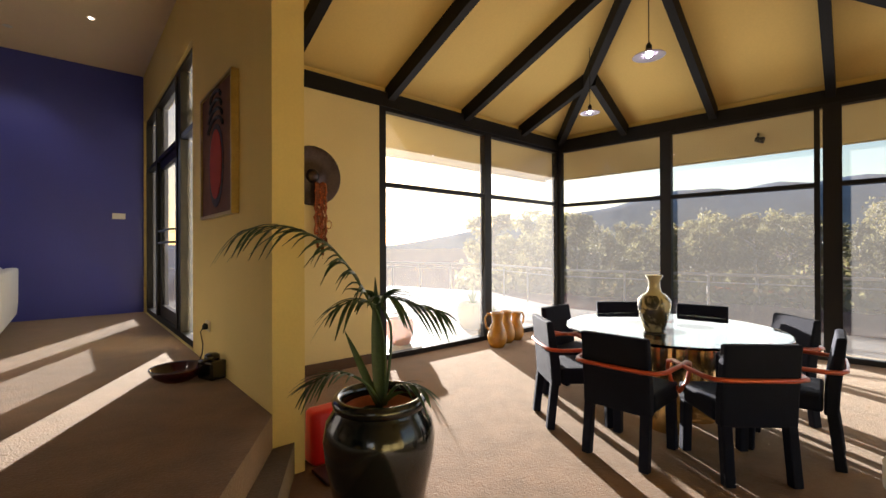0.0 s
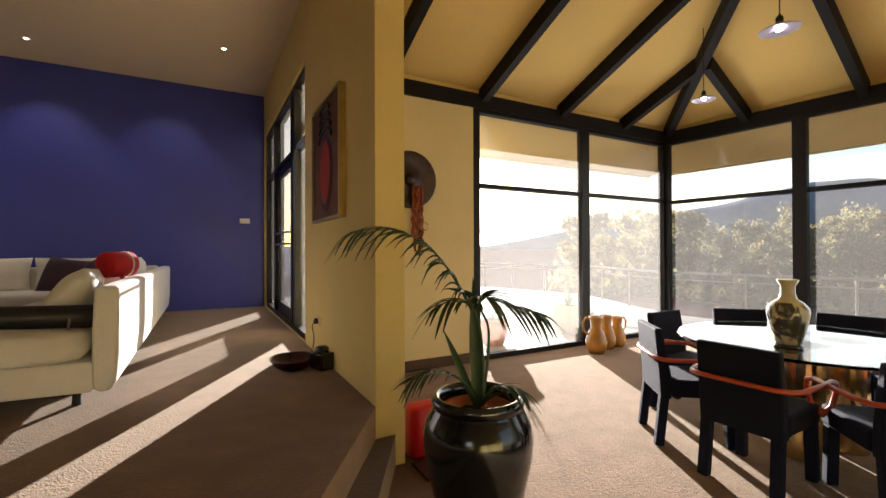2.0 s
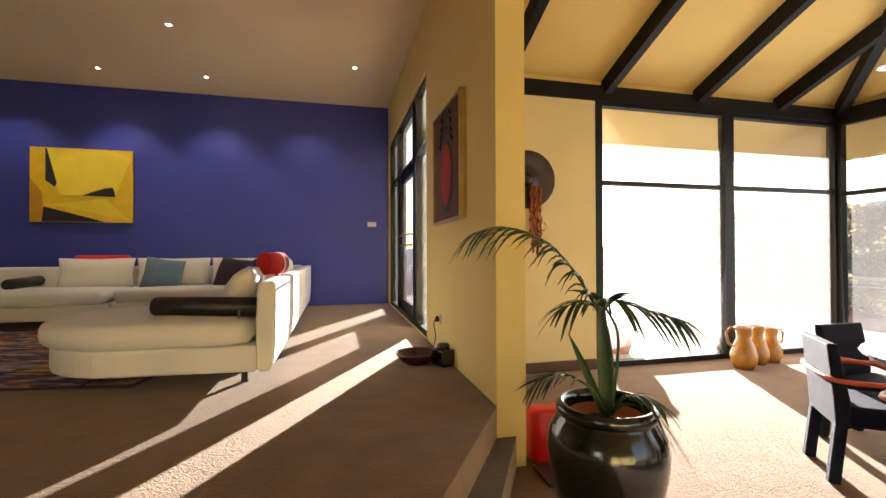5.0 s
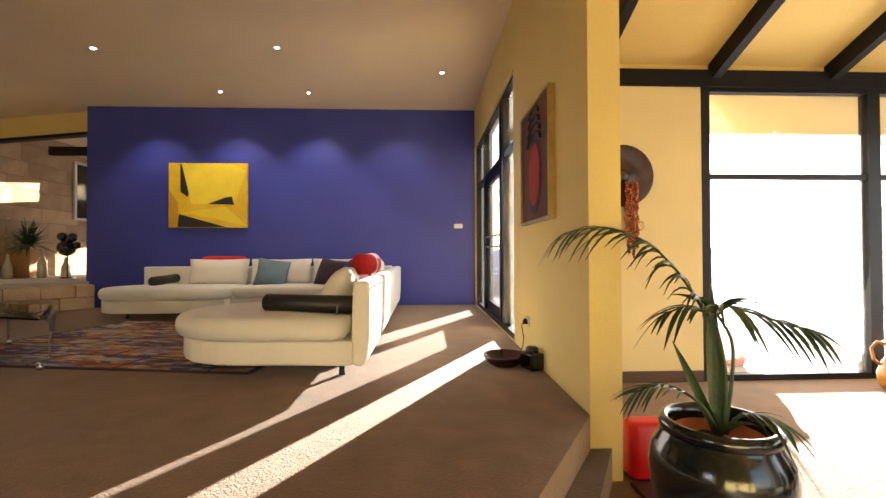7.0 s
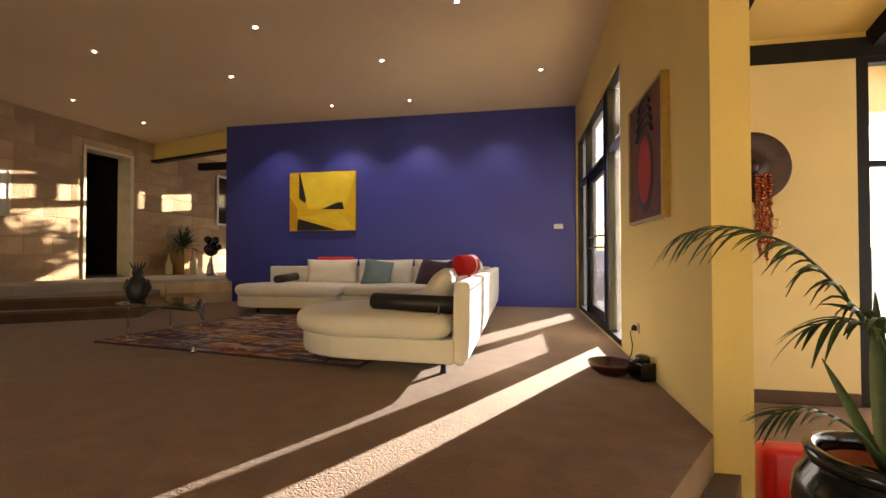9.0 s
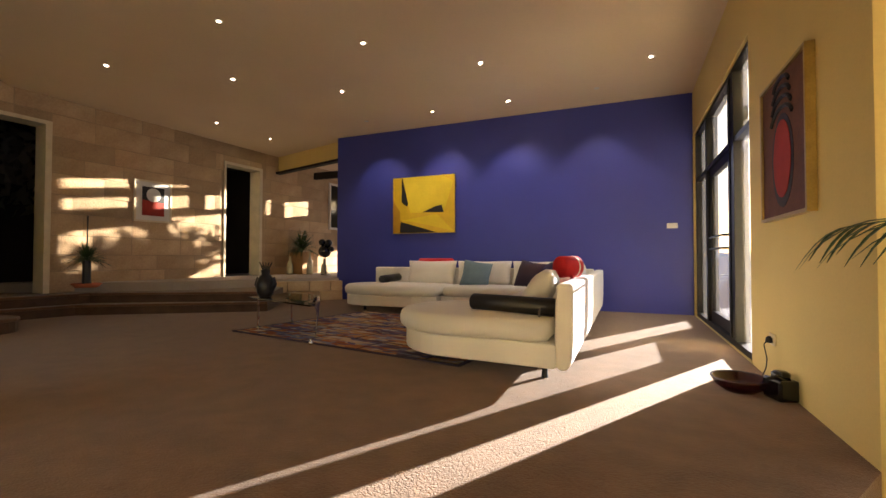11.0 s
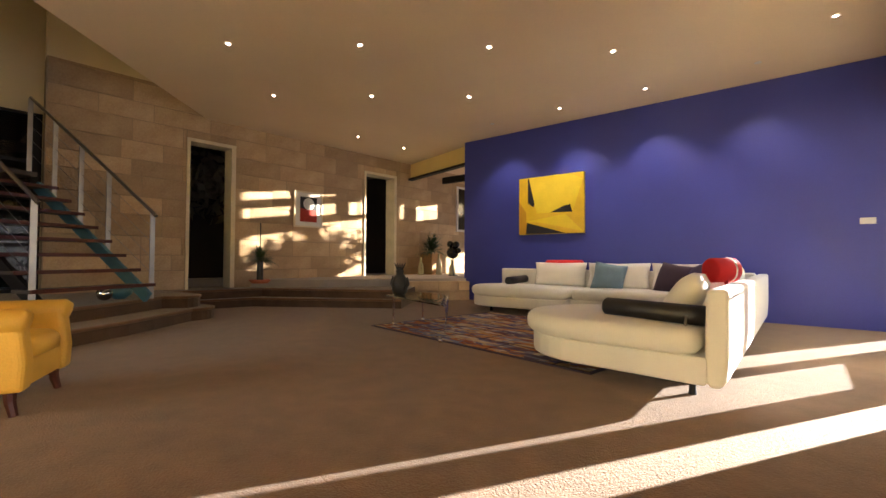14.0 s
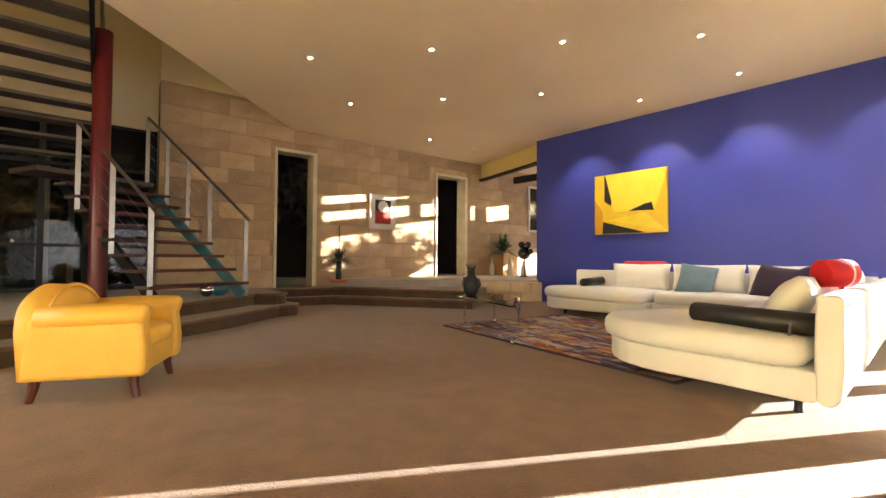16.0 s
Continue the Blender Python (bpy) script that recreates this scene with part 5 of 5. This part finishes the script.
# white upholstered stool at the edge of the dining room
wst = tagged(hull("stool", pose(5.17, 0.52, DF)), "white round upholstered stool on the carpet", "stool")
part("seat", lathe([(0, 0.30), (0.22, 0.30), (0.25, 0.34), (0.25, 0.42), (0.22, 0.46), (0, 0.47)], 32), white_plaster, wst, smooth=True)
part("base", lathe([(0, 0), (0.2, 0), (0.2, 0.30), (0, 0.30)], 32), white_plaster, wst)

# ---- passage things ----
art = tagged(hull("framed_print", stone_wall.matrix_basis @ pose(s_of(6.05), -0.004, 1.93)), "small framed print of a pale moon over dark red", "picture")
part("mount", box(-0.31, 0.31, -0.03, 0.0, -0.36, 0.36), white_plaster, art)
for a in ((-0.34, -0.31, -0.39, 0.39), (0.31, 0.34, -0.39, 0.39), (-0.31, 0.31, 0.36, 0.39), (-0.31, 0.31, -0.39, -0.36)):
    part("frame", box(a[0], a[1], -0.045, 0.0, a[2], a[3]), door_trim, art)
flat([(-0.20, -0.27), (0.20, -0.27), (0.20, 0.27), (-0.20, 0.27)], paint_k, art, -0.030, "print")
flat([(-0.20, -0.27), (0.20, -0.27), (0.20, -0.02), (-0.20, 0.02)], pic_red, art, -0.034, "print")
flat(ell(0.13, 0.13, 0.12), white_plaster, art, -0.038, "moon")


def spiky_plant(name, label, m, n, ln, wd, droop, material, stem=0.0, seed=1):
    rnd = random.Random(seed)
    top = tagged(hull(name, m), label, "plant")
    bm = bmesh.new()
    for k in range(n):
        a, e = rnd.uniform(0, 2 * math.pi), rnd.uniform(0.1, 1.4)
        way = Vector((math.cos(a) * math.cos(e), math.sin(a) * math.cos(e), math.sin(e)))
        leaf_blade(bm, Vector((0, 0, stem)), way, droop * math.cos(e), ln * rnd.uniform(0.75, 1.1), wd, Vector((0, 0, 1)) - way * way.z)
    part("foliage", bm, material, top)
    return top


gt = spiky_plant("grass_tree", "dark spiky grass tree with a tall flower spike", pose(-5.12, 4.71, 0.30 + 0.1), 190, 0.34, 0.014, 0.5, leaf_green, 0.42, 3)
part("trunk", tube([(0, 0, 0.05), (0, 0, 0.42)], [0.06, 0.055], 10), black_roll, gt)
part("flower_spike", tube([(0, 0, 0.42), (0, 0, 0.95), (0.0, 0, 1.12)], [0.012, 0.01, 0.014], 6), black_roll, gt)
part("saucer", lathe([(0, 0), (0.14, 0), (0.2, 0.06), (0.17, 0.07), (0, 0.05)], 24), terracotta, gt, "dark red saucer pot", smooth=True)
tan_card = mat("tan_planter", (0.42, 0.24, 0.09), 0.7, 0, 0.1, 5, 60, 0.1)
bp = tagged(hull("square_planter", pose(-5.10, 9.55, PF)), "square tan planter on the passage floor", "planter")
bm = box(-0.22, 0.22, -0.22, 0.22, 0, 0.56)
for v in bm.verts:
    if v.co.z < 0.1:
        v.co.x, v.co.y = v.co.x * 0.85, v.co.y * 0.85
soft(part("body", bm, tan_card, bp), 0.01)
part("soil_top", box(-0.2, 0.2, -0.2, 0.2, 0.555, 0.565), soil, bp)
lil = spiky_plant("indoor_bush", "leafy green plant with white flowers in the square planter", pose(-5.10, 9.55, PF + 0.56), 150, 0.62, 0.026, 0.5, leaf_green, 0.05, 5)
part("stem", tube([(0, 0, 0), (0.02, 0.02, 0.3), (0.06, 0.05, 0.6)], [0.012, 0.009, 0.004], 6), leaf_green, lil)
bm = bmesh.new()
rnd = random.Random(8)
for k in range(16):
    c0 = Vector((rnd.uniform(-0.3, 0.25), rnd.uniform(-0.3, 0.25), rnd.uniform(0.1, 0.6)))
    for j in range(5):
        a = radians(72 * j)
        leaf_blade(bm, c0, Vector((math.cos(a), math.sin(a), 0.5)), 0.2, 0.05, 0.014, Vector((0, 0, 1)))
part("blossom", bm, white_plaster, lil, "white blossom")
for k, (x, y, h) in enumerate(((-5.12, 9.15, 0.46), (-4.75, 9.45, 0.56), (-4.5, 9.7, 0.40))):
    bt = tagged(hull("bottle_vase", pose(x, y, PF)), "slim pale ceramic bottle on the passage floor", "vase", group="bottles on the passage floor")
    part("body", lathe([(0, 0), (0.075, 0), (0.085, 0.05), (0.075, h * 0.5), (0.03, h * 0.78), (0.025, h), (0.018, h), (0, h * 0.7)], 20), porcelain, bt, smooth=True)
orb = tagged(hull("knot_sculpture", pose(-4.15, 9.3, PF)), "black knobbed sculpture of round balls on a rod", "sculpture")
part("rod", tube([(0, 0, 0), (0, 0, 0.8)], 0.012, 8), black_frame, orb)
part("base", lathe([(0, 0), (0.12, 0), (0.12, 0.02), (0, 0.02)], 20), black_frame, orb)
for x, z, r in ((-0.02, 0.58, 0.155), (0.09, 0.78, 0.09), (-0.10, 0.80, 0.085), (0.17, 0.63, 0.07)):
    part("ball", lathe([(r * math.sin(radians(a)), -r * math.cos(radians(a))) if 0 < a < 180 else (0, -r if a == 0 else r) for a in range(0, 181, 15)], 20, at=(x, 0, z)), black_glaze, orb, smooth=True)
# yellow bulkhead and black beams beyond the blue wall, framed opening
tagged(wall("wall_beam", (-5.7, 9.15), (-3.0, 8.43), 3.02, CEIL, 0.1, [], yellow_wall), "yellow painted bulkhead", "wall")
bb = tagged(hull("passage_beams"), "black exposed beams over the passage", "beams", kind="structure")
part("beam", bar((-5.7, 9.13, 3.0), (-3.0, 8.41, 3.0), 0.14, 0.05), beam_black, bb)
for k in range(2):
    y = 9.75 + 2.2 * k
    part("beam", box(-4.9 + 1.9 * k, 0.98, y, y + 0.10, 2.93, 3.10), beam_black, bb)
w4 = tagged(hull("window_4", stone_wall.matrix_basis @ pose(s_of(11.0), -0.012, 2.38)), "white-framed dark window in the stone wall", "window", kind="structure")
for a in ((-0.06, 0.0, -0.68, 0.68), (0.9, 0.96, -0.68, 0.68), (0.0, 0.9, 0.62, 0.68), (0.0, 0.9, -0.68, -0.62)):
    part("window_frame", box(a[0], a[1], -0.05, 0.0, a[2], a[3]), white_plaster, w4)
part("pane", box(0.0, 0.9, -0.02, -0.004, -0.62, 0.62), black_glaze, w4)
# plinth of sandstone blocks at the end of the steps
pl = tagged(hull("plinth"), "low sandstone block plinth beside the blue wall", "plinth", kind="structure")
p0, p1 = Vector((-3.72, 7.18)), Vector((-2.86, 8.20))
dd = (p1 - p0).normalized()
for r in range(2):
    edges = (0.0, 0.42, 0.88, 1.33) if r == 0 else (0.0, 0.24, 0.66, 1.08, 1.33)
    for a, b in zip(edges, edges[1:]):
        c0, c1 = p0 + dd * (a + 0.004), p0 + dd * (b - 0.004)
        soft(part("stone_block", bar((c0.x, c0.y, 0.10 + 0.2 * r), (c1.x, c1.y, 0.10 + 0.2 * r), 0.22, 0.192), stone, pl), 0.008)
# toy car and teal things under the stair
bowl2 = tagged(hull("glass_ornament", pose(-4.30, 2.36, 0.32)), "shiny blue glass ornament under the stair", "ornament")
part("body", lathe([(0, 0), (0.06, 0), (0.13, 0.06), (0.14, 0.12), (0.10, 0.17), (0, 0.19)], 24), glass_blue, bowl2, smooth=True)
for x, y in ((-0.25, 0.12), (0.16, -0.2)):
    part("ball", lathe([(0.09 * math.sin(radians(a)), 0.09 - 0.09 * math.cos(radians(a))) if 0 < a < 180 else (0, 0.0 if a == 0 else 0.18) for a in range(0, 181, 20)], 16, at=(x, y, 0)), chrome, bowl2, smooth=True)

# ---- terrace and garden ----
DKZ = DF - 0.06
rl = tagged(hull("balustrade"), "grey steel terrace balustrade with glass infill", "balustrade")
RP = [(11.7, -5.0), (11.5, 1.9), (10.95, 6.2), (12.5, 9.9), (11.6, 13.6), (4.0, 13.6)]
grey_steel = mat("grey_rail_paint", (0.30, 0.28, 0.28), 0.45, 0.3, 0.1, 5, 60, 0.05)
for a, b in zip(RP, RP[1:]):
    va, vb = Vector(a), Vector(b)
    ln = (vb - va).length
    part("handrail", tube([(*a, DKZ + 0.86), (*b, DKZ + 0.86)], 0.025, 8), grey_steel, rl)
    part("mid_rail", tube([(*a, DKZ + 0.72), (*b, DKZ + 0.72)], 0.012, 6), grey_steel, rl)
    n = max(1, round(ln / 1.3))
    for k in range(n + 1):
        p = va.lerp(vb, k / n)
        part("post", tube([(p.x, p.y, DKZ), (p.x, p.y, DKZ + 0.86)], 0.02, 8), grey_steel, rl)


def planter(name, label, x, y, r, h, material, n, ln, wd, seed, leafmat):
    p = tagged(hull(name, pose(x, y, DKZ)), label, "planter")
    part("pot", lathe([(0, 0), (r * 0.65, 0), (r * 0.95, h * 0.45), (r, h * 0.8), (r * 0.85, h * 0.93), (r * 0.95, h), (r * 0.8, h), (r * 0.75, h * 0.9), (0, h * 0.88)], 28), material, p, smooth=True)
    spiky_plant("terrace_plant", "green spiky plant in a terrace pot", pose(x, y, DKZ + h * 0.88), n, ln, wd, 0.5, leafmat, 0.0, seed)


bright_leaf = mat("sunlit_leaf", (0.14, 0.24, 0.05), 0.5, 0, 0.2, 9, 60, 0.2)
planter("terracotta_pot", "round terracotta pot on the terrace", 6.25, 5.55, 0.20, 0.36, terracotta, 24, 0.22, 0.012, 11, bright_leaf)
planter("white_pot", "large white pot with a yucca on the terrace", 7.85, 5.75, 0.26, 0.44, white_plaster, 40, 0.36, 0.016, 12, bright_leaf)
planter("white_pot", "small white pot on the terrace", 8.55, 5.9, 0.14, 0.22, white_plaster, 16, 0.16, 0.012, 13, bright_leaf)
# terrace tiles
tile_me = None
for i in range(11):
    for j in range(8):
        x, y = 5.0 + 0.45 * i, YN + 0.20 + 0.45 * j
        if tile_me is None:
            bmx = box(0.004, 0.444, 0.004, 0.444, 0, 0.008)
            tl = part("tile", bmx, deck_tile, terrace)
            tile_me = tl.data
        else:
            tl = new("tile", tile_me)
            tl.parent = terrace
        tl.location = (x, y, DF - 0.06)
# sensors and downpipe under the eaves
sp = tagged(hull("eave_spotlight", pose(XE + 0.75, 2.2, 2.42)), "small dark spotlight under the eaves", "lamp")
part("arm", tube([(0, 0, 0), (0, 0, -0.06)], 0.015, 8), black_frame, sp)
part("head", tube([(0, 0.03, -0.09), (0, -0.06, -0.12)], [0.03, 0.045], 12), black_frame, sp)
dp = tagged(hull("downpipe"), "cream rainwater elbow at the eaves corner", "pipe")
part("elbow", tube([(XE + 0.95, YN + 0.95, 2.44), (XE + 0.95, YN + 0.95, 2.24), (XE + 0.7, YN + 0.7, 2.16), (XE + 0.35, YN + 0.35, 2.14)], 0.04, 10), white_plaster, dp)

# ground: one sheet falling away from the house, then hills
bm = bmesh.new()
earth = mat("dry_bush_ground", (0.12, 0.08, 0.075), 1.0, 0, 0.25, 0.15, 2.0, 0.4, spec=0.0)
N = 60


def ground_z(x, y):
    r = math.hypot(x - 2, y - 3)
    g = -0.95 - 0.06 * max(0, r - 16) if r < 120 else -0.95 - 0.06 * 104 + 0.008 * (r - 120)
    return g + (0.5 * noise.noise((x * 0.05, y * 0.05, 0)) if r > 20 else 0)


ring_r = [0, 9, 13, 16, 20, 26, 34, 45, 60, 80, 110, 160, 240, 400, 700, 1200, 2200]
rings = []
for r in ring_r:
    rings.append([bm.verts.new((2 + r * math.cos(2 * math.pi * i / N), 3 + r * math.sin(2 * math.pi * i / N), ground_z(2 + r * math.cos(2 * math.pi * i / N), 3 + r * math.sin(2 * math.pi * i / N)))) for i in range(N)] if r else [bm.verts.new((2, 3, -0.95))])
for p, q in zip(rings, rings[1:]):
    for i in range(N):
        j = (i + 1) % N
        bm.faces.new((p[0], q[i], q[j]) if len(p) == 1 else (p[i], q[i], q[j], p[j]))
bmesh.ops.recalc_face_normals(bm, faces=bm.faces)
tagged(part("ground", bm, earth, smooth=True), "dry bushland falling away below the house", "ground", kind="structure")
# far mountain range; the air's blue haze is put into its colour
mount = mat("haze_blue_slopes", (0.20, 0.245, 0.33), 1.0, 0, 0.15, 0.004, 0.03, 0.0, spec=0.0)
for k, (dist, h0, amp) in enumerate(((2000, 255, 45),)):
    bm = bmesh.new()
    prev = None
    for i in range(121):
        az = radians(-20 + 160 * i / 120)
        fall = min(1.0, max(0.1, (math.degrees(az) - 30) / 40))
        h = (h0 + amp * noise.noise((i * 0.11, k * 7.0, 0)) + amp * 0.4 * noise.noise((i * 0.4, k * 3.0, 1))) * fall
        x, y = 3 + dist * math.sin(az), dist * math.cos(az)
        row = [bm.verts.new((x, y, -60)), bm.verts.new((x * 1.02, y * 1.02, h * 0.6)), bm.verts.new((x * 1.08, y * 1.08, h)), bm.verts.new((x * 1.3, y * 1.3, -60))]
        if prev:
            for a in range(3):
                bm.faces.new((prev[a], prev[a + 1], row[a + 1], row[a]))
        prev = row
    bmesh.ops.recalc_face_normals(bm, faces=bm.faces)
    tagged(part("mountain_range", bm, mount, smooth=True), "forested mountain range tinted blue for distance haze", "mountains", kind="structure")

# eucalyptus trees
bark = mat("pale_bark", (0.42, 0.36, 0.30), 0.85, 0, 0.25, 3, 20, 0.4)
# dark second tone puts the shade between leaf clumps into the colour
gum_leaf = mat("gum_foliage", (0.22, 0.19, 0.145), 0.7, 0, 0.3, 0.45, 3, 0.0, col2=(0.065, 0.06, 0.05))
nt = gum_leaf.node_tree
thin, both = nt.nodes.new("ShaderNodeBsdfTranslucent"), nt.nodes.new("ShaderNodeMixShader")
thin.inputs[0].default_value, both.inputs[0].default_value = (0.22, 0.20, 0.09, 1), 0.45
nt.links.new(nt.nodes["Principled BSDF"].outputs[0], both.inputs[1])
nt.links.new(thin.outputs[0], both.inputs[2])
nt.links.new(both.outputs[0], nt.nodes["Material Output"].inputs[0])


def leaf_clump(bm, c, r, n, rnd, size):
    for _ in range(n):
        d = Vector((rnd.gauss(0, 1), rnd.gauss(0, 1), rnd.gauss(0, 0.8)))
        p = c + d.normalized() * r * rnd.uniform(0.3, 1.0)
        a = Vector((rnd.gauss(0, 1), rnd.gauss(0, 1), rnd.gauss(0, 1))).normalized() * size * rnd.uniform(0.6, 1.3)
        b = a.cross(Vector((rnd.gauss(0, 1), rnd.gauss(0, 1), rnd.gauss(0, 1)))).normalized() * size * rnd.uniform(0.3, 0.6)
        bm.faces.new([bm.verts.new(p + a), bm.verts.new(p + b), bm.verts.new(p - a), bm.verts.new(p - b)])


def tree(m, seed, h=11.0):
    rnd = random.Random(seed)
    t = tagged(hull("gum_tree", m), "tall eucalyptus tree with a pale trunk and open crown", "tree", group="gum trees below the terrace")
    lean = Vector((rnd.uniform(-0.8, 0.8), rnd.uniform(-0.8, 0.8), 0))
    tr = [Vector((0, 0, -0.5)), Vector((0, 0, h * 0.2)) + lean * 0.3, Vector((0, 0, h * 0.45)) + lean * 0.7, Vector((0, 0, h * 0.8)) + lean]
    bm = tube(tr, [0.26, 0.2, 0.15, 0.05], 8)
    cr = bmesh.new()
    for k in range(12):
        f = rnd.uniform(0.35, 0.95)
        p = tr[1].lerp(tr[3], (f - 0.2) / 0.8)
        a = rnd.uniform(0, 6.28)
        reach = h * 0.26 * (1.15 - f * 0.6)
        e = p + Vector((math.cos(a) * reach, math.sin(a) * reach, h * rnd.uniform(0.06, 0.16)))
        tube([p, p.lerp(e, 0.5) + Vector((0, 0, 0.15)), e], [0.08, 0.055, 0.02], 5, bm)
        for j in range(4):
            c0 = p.lerp(e, rnd.uniform(0.55, 1.15)) + Vector((rnd.gauss(0, 0.5), rnd.gauss(0, 0.5), rnd.uniform(0, 0.8)))
            leaf_clump(cr, c0, rnd.uniform(0.7, 1.25), 60, rnd, 0.24)
    part("trunk", bm, bark, t)
    part("crown", cr, gum_leaf, t)
    return t


kinds = []
rnd = random.Random(21)
spots = []
for k in range(66):
    az = radians(rnd.uniform(46, 100) if k < 56 else rnd.uniform(-120, -60))
    r = rnd.uniform(26, 60) if k < 56 else rnd.uniform(12, 24)
    x, y = 3 + r * math.sin(az), 1 + r * math.cos(az)
    spots.append((x, y, r))
for k, (x, y, r) in enumerate(spots):
    s = rnd.uniform(0.8, 1.2)
    topz = 0.9 + r * math.tan(radians(rnd.uniform(0.5, 5.6))) if r > 25 else 6.0
    gz = ground_z(x, y) - 0.3
    m = pose(x, y, gz, 0, 0, rnd.uniform(0, 360))
    sc = max(0.45, (topz - gz) / 10.5)
    if k < 4:
        t = tree(m, 30 + k)
        kinds.append(t)
    else:
        t = copy_thing(kinds[k % 4], m)
    t.matrix_basis = m @ Matrix.Diagonal((sc * s, sc * s, sc, 1))
# a small shrub-like tree, unseen, added to dapple the sun through the passage openings
t = copy_thing(kinds[1], pose(1.3, 17.8, -1.6))
t.matrix_basis = pose(1.3, 17.8, -1.6, 0, 0, 40) @ Matrix.Diagonal((0.46, 0.46, 0.47, 1))
# a hedge outside the stair window
hedge_leaf = mat("dark_hedge_leaf", (0.03, 0.055, 0.018), 0.6, 0, 0.3, 2, 20, 0.2)
bm = bmesh.new()
for k in range(1200):
    leaf_clump(bm, Vector((rnd.uniform(-13.5, -10.5), rnd.uniform(-9, 7), rnd.uniform(-0.6, 7.5))), rnd.uniform(0.6, 1.0), 40, rnd, 0.2)
tagged(part("hedge", bm, hedge_leaf), "tall dark garden hedge outside the stair window", "hedge", kind="stuff")
# verandah outside the stair window
pale_post = mat("pale_verandah_paint", (0.62, 0.54, 0.38), 0.6, 0, 0.1, 4, 60, 0.1)
tagged(part("garden_paving", box(-10.4, -6.75, -6.0, 6.0, -0.9, 0.22), mat("grey_paving", (0.40, 0.42, 0.45), 0.6, 0, 0.12, 1.5, 40, 0.2)), "grey paved terrace outside the stair window", "paving", kind="structure")
for y, h in ((0.36, 2.6), (0.73, 2.6), (0.945, 2.6)):
    vp = tagged(hull("verandah_post", pose(-8.6, y, 0.22)), "pale painted timber verandah post outside the window", "post", group="verandah posts")
    soft(part("shaft", box(-0.05, 0.05, -0.05, 0.05, 0.0, h), pale_post, vp), 0.006)
    soft(part("foot", box(-0.07, 0.07, -0.07, 0.07, 0.0, 0.06), black_frame, vp), 0.006)
vr = tagged(hull("verandah_roof"), "dark slatted verandah roof outside the stair window", "roof", kind="structure")
part("beam", box(-8.66, -8.54, -5.0, 2.6, 2.82, 3.0), black_frame, vr)
for k in range(9):
    part("slat", box(-10.2, -6.8, -4.6 + 0.8 * k, -4.5 + 0.8 * k, 3.0, 3.10), black_frame, vr)
# solid sheet added above the slats to cut skylight into the stair
part("sky_blocking_sheet", box(-10.3, -6.72, -5.0, 2.6, 3.104, 3.14), black_frame, vr)
# low scrub on the slope
bm = bmesh.new()
for k in range(420):
    az, r = radians(rnd.uniform(44, 105)), rnd.uniform(22, 80)
    x, y = 3 + r * math.sin(az), 1 + r * math.cos(az)
    leaf_clump(bm, Vector((x, y, ground_z(x, y) + rnd.uniform(0.2, 0.9))), rnd.uniform(0.8, 1.3) * (0.6 + r / 50), 40, rnd, 0.2 + r * 0.005)
tagged(part("scrub", bm, gum_leaf), "dense low bush scrub on the slope", "scrub", kind="stuff")

# ---- pieces: sandstone blocks of the wall ----
rnd = random.Random(4)
block_cache = {}


def block_mesh(w, h, seed):
    key = (round(w, 2), round(h, 2), seed)
    if key not in block_cache:
        bm = bmesh.new()
        r = random.Random(seed * 97 + int(w * 100))
        n = max(2, int(w / 0.2))
        e = 0.005
        rows = []
        for j, v in enumerate((0, e, h / 2, h - e, h)):
            row = []
            for i in range(n + 1):
                u = w * i / n
                edge = j in (0, 4) or i in (0, n)
                row.append(bm.verts.new((u, 0.0 if edge else -0.010 - r.uniform(0, 0.007), v)))
            rows.append(row)
        for p, q in zip(rows, rows[1:]):
            for i in range(n):
                bm.faces.new((p[i], p[i + 1], q[i + 1], q[i]))
        me = bpy.data.meshes.new("stone_block")
        bm.to_mesh(me)
        bm.free()
        me.materials.append(stone)
        block_cache[key] = me
    return block_cache[key]


course = 0.0
row = 0
holes = [(D1[0] - 0.03, D1[1] + 0.03, 0.0, 3.02), (D2[0] - 0.03, D2[1] + 0.03, 0.0, 3.02)]
while course < 3.84:
    h = (0.30, 0.34, 0.27, 0.31, 0.36)[row % 5]
    h = min(h, 3.85 - course)
    s = 0.01
    while s < SWL - 0.05:
        w = rnd.choice((0.45, 0.6, 0.75, 0.9, 1.05))
        e = min(s + w, SWL - 0.01)
        segs = [(s, e)]
        for a, b, z0, z1 in holes:
            if course < z1 - 0.02:
                nxt = []
                for p, q in segs:
                    if q <= a or p >= b:
                        nxt.append((p, q))
                    else:
                        if p < a - 0.06:
                            nxt.append((p, a))
                        if q > b + 0.06:
                            nxt.append((b, q))
                        if course + h > z1 + 0.05:  # lintel
                            p2, q2 = max(p, a), min(q, b)
                            if q2 - p2 > 0.1:
                                lt = new("stone_block", block_mesh(round(q2 - p2, 2) - 0.012, course + h - z1 - 0.012, 1))
                                lt.parent = stone_wall
                                lt.location = (p2 + 0.006, -0.002, z1 + 0.006)
                segs = nxt
        for p, q in segs:
            ob = new("stone_block", block_mesh(round(q - p, 2) - 0.012, h - 0.012, rnd.randrange(3)))
            ob.parent = stone_wall
            ob.location = (p + 0.006, -0.002, course + 0.006)
        s = e
    course += h
    row += 1
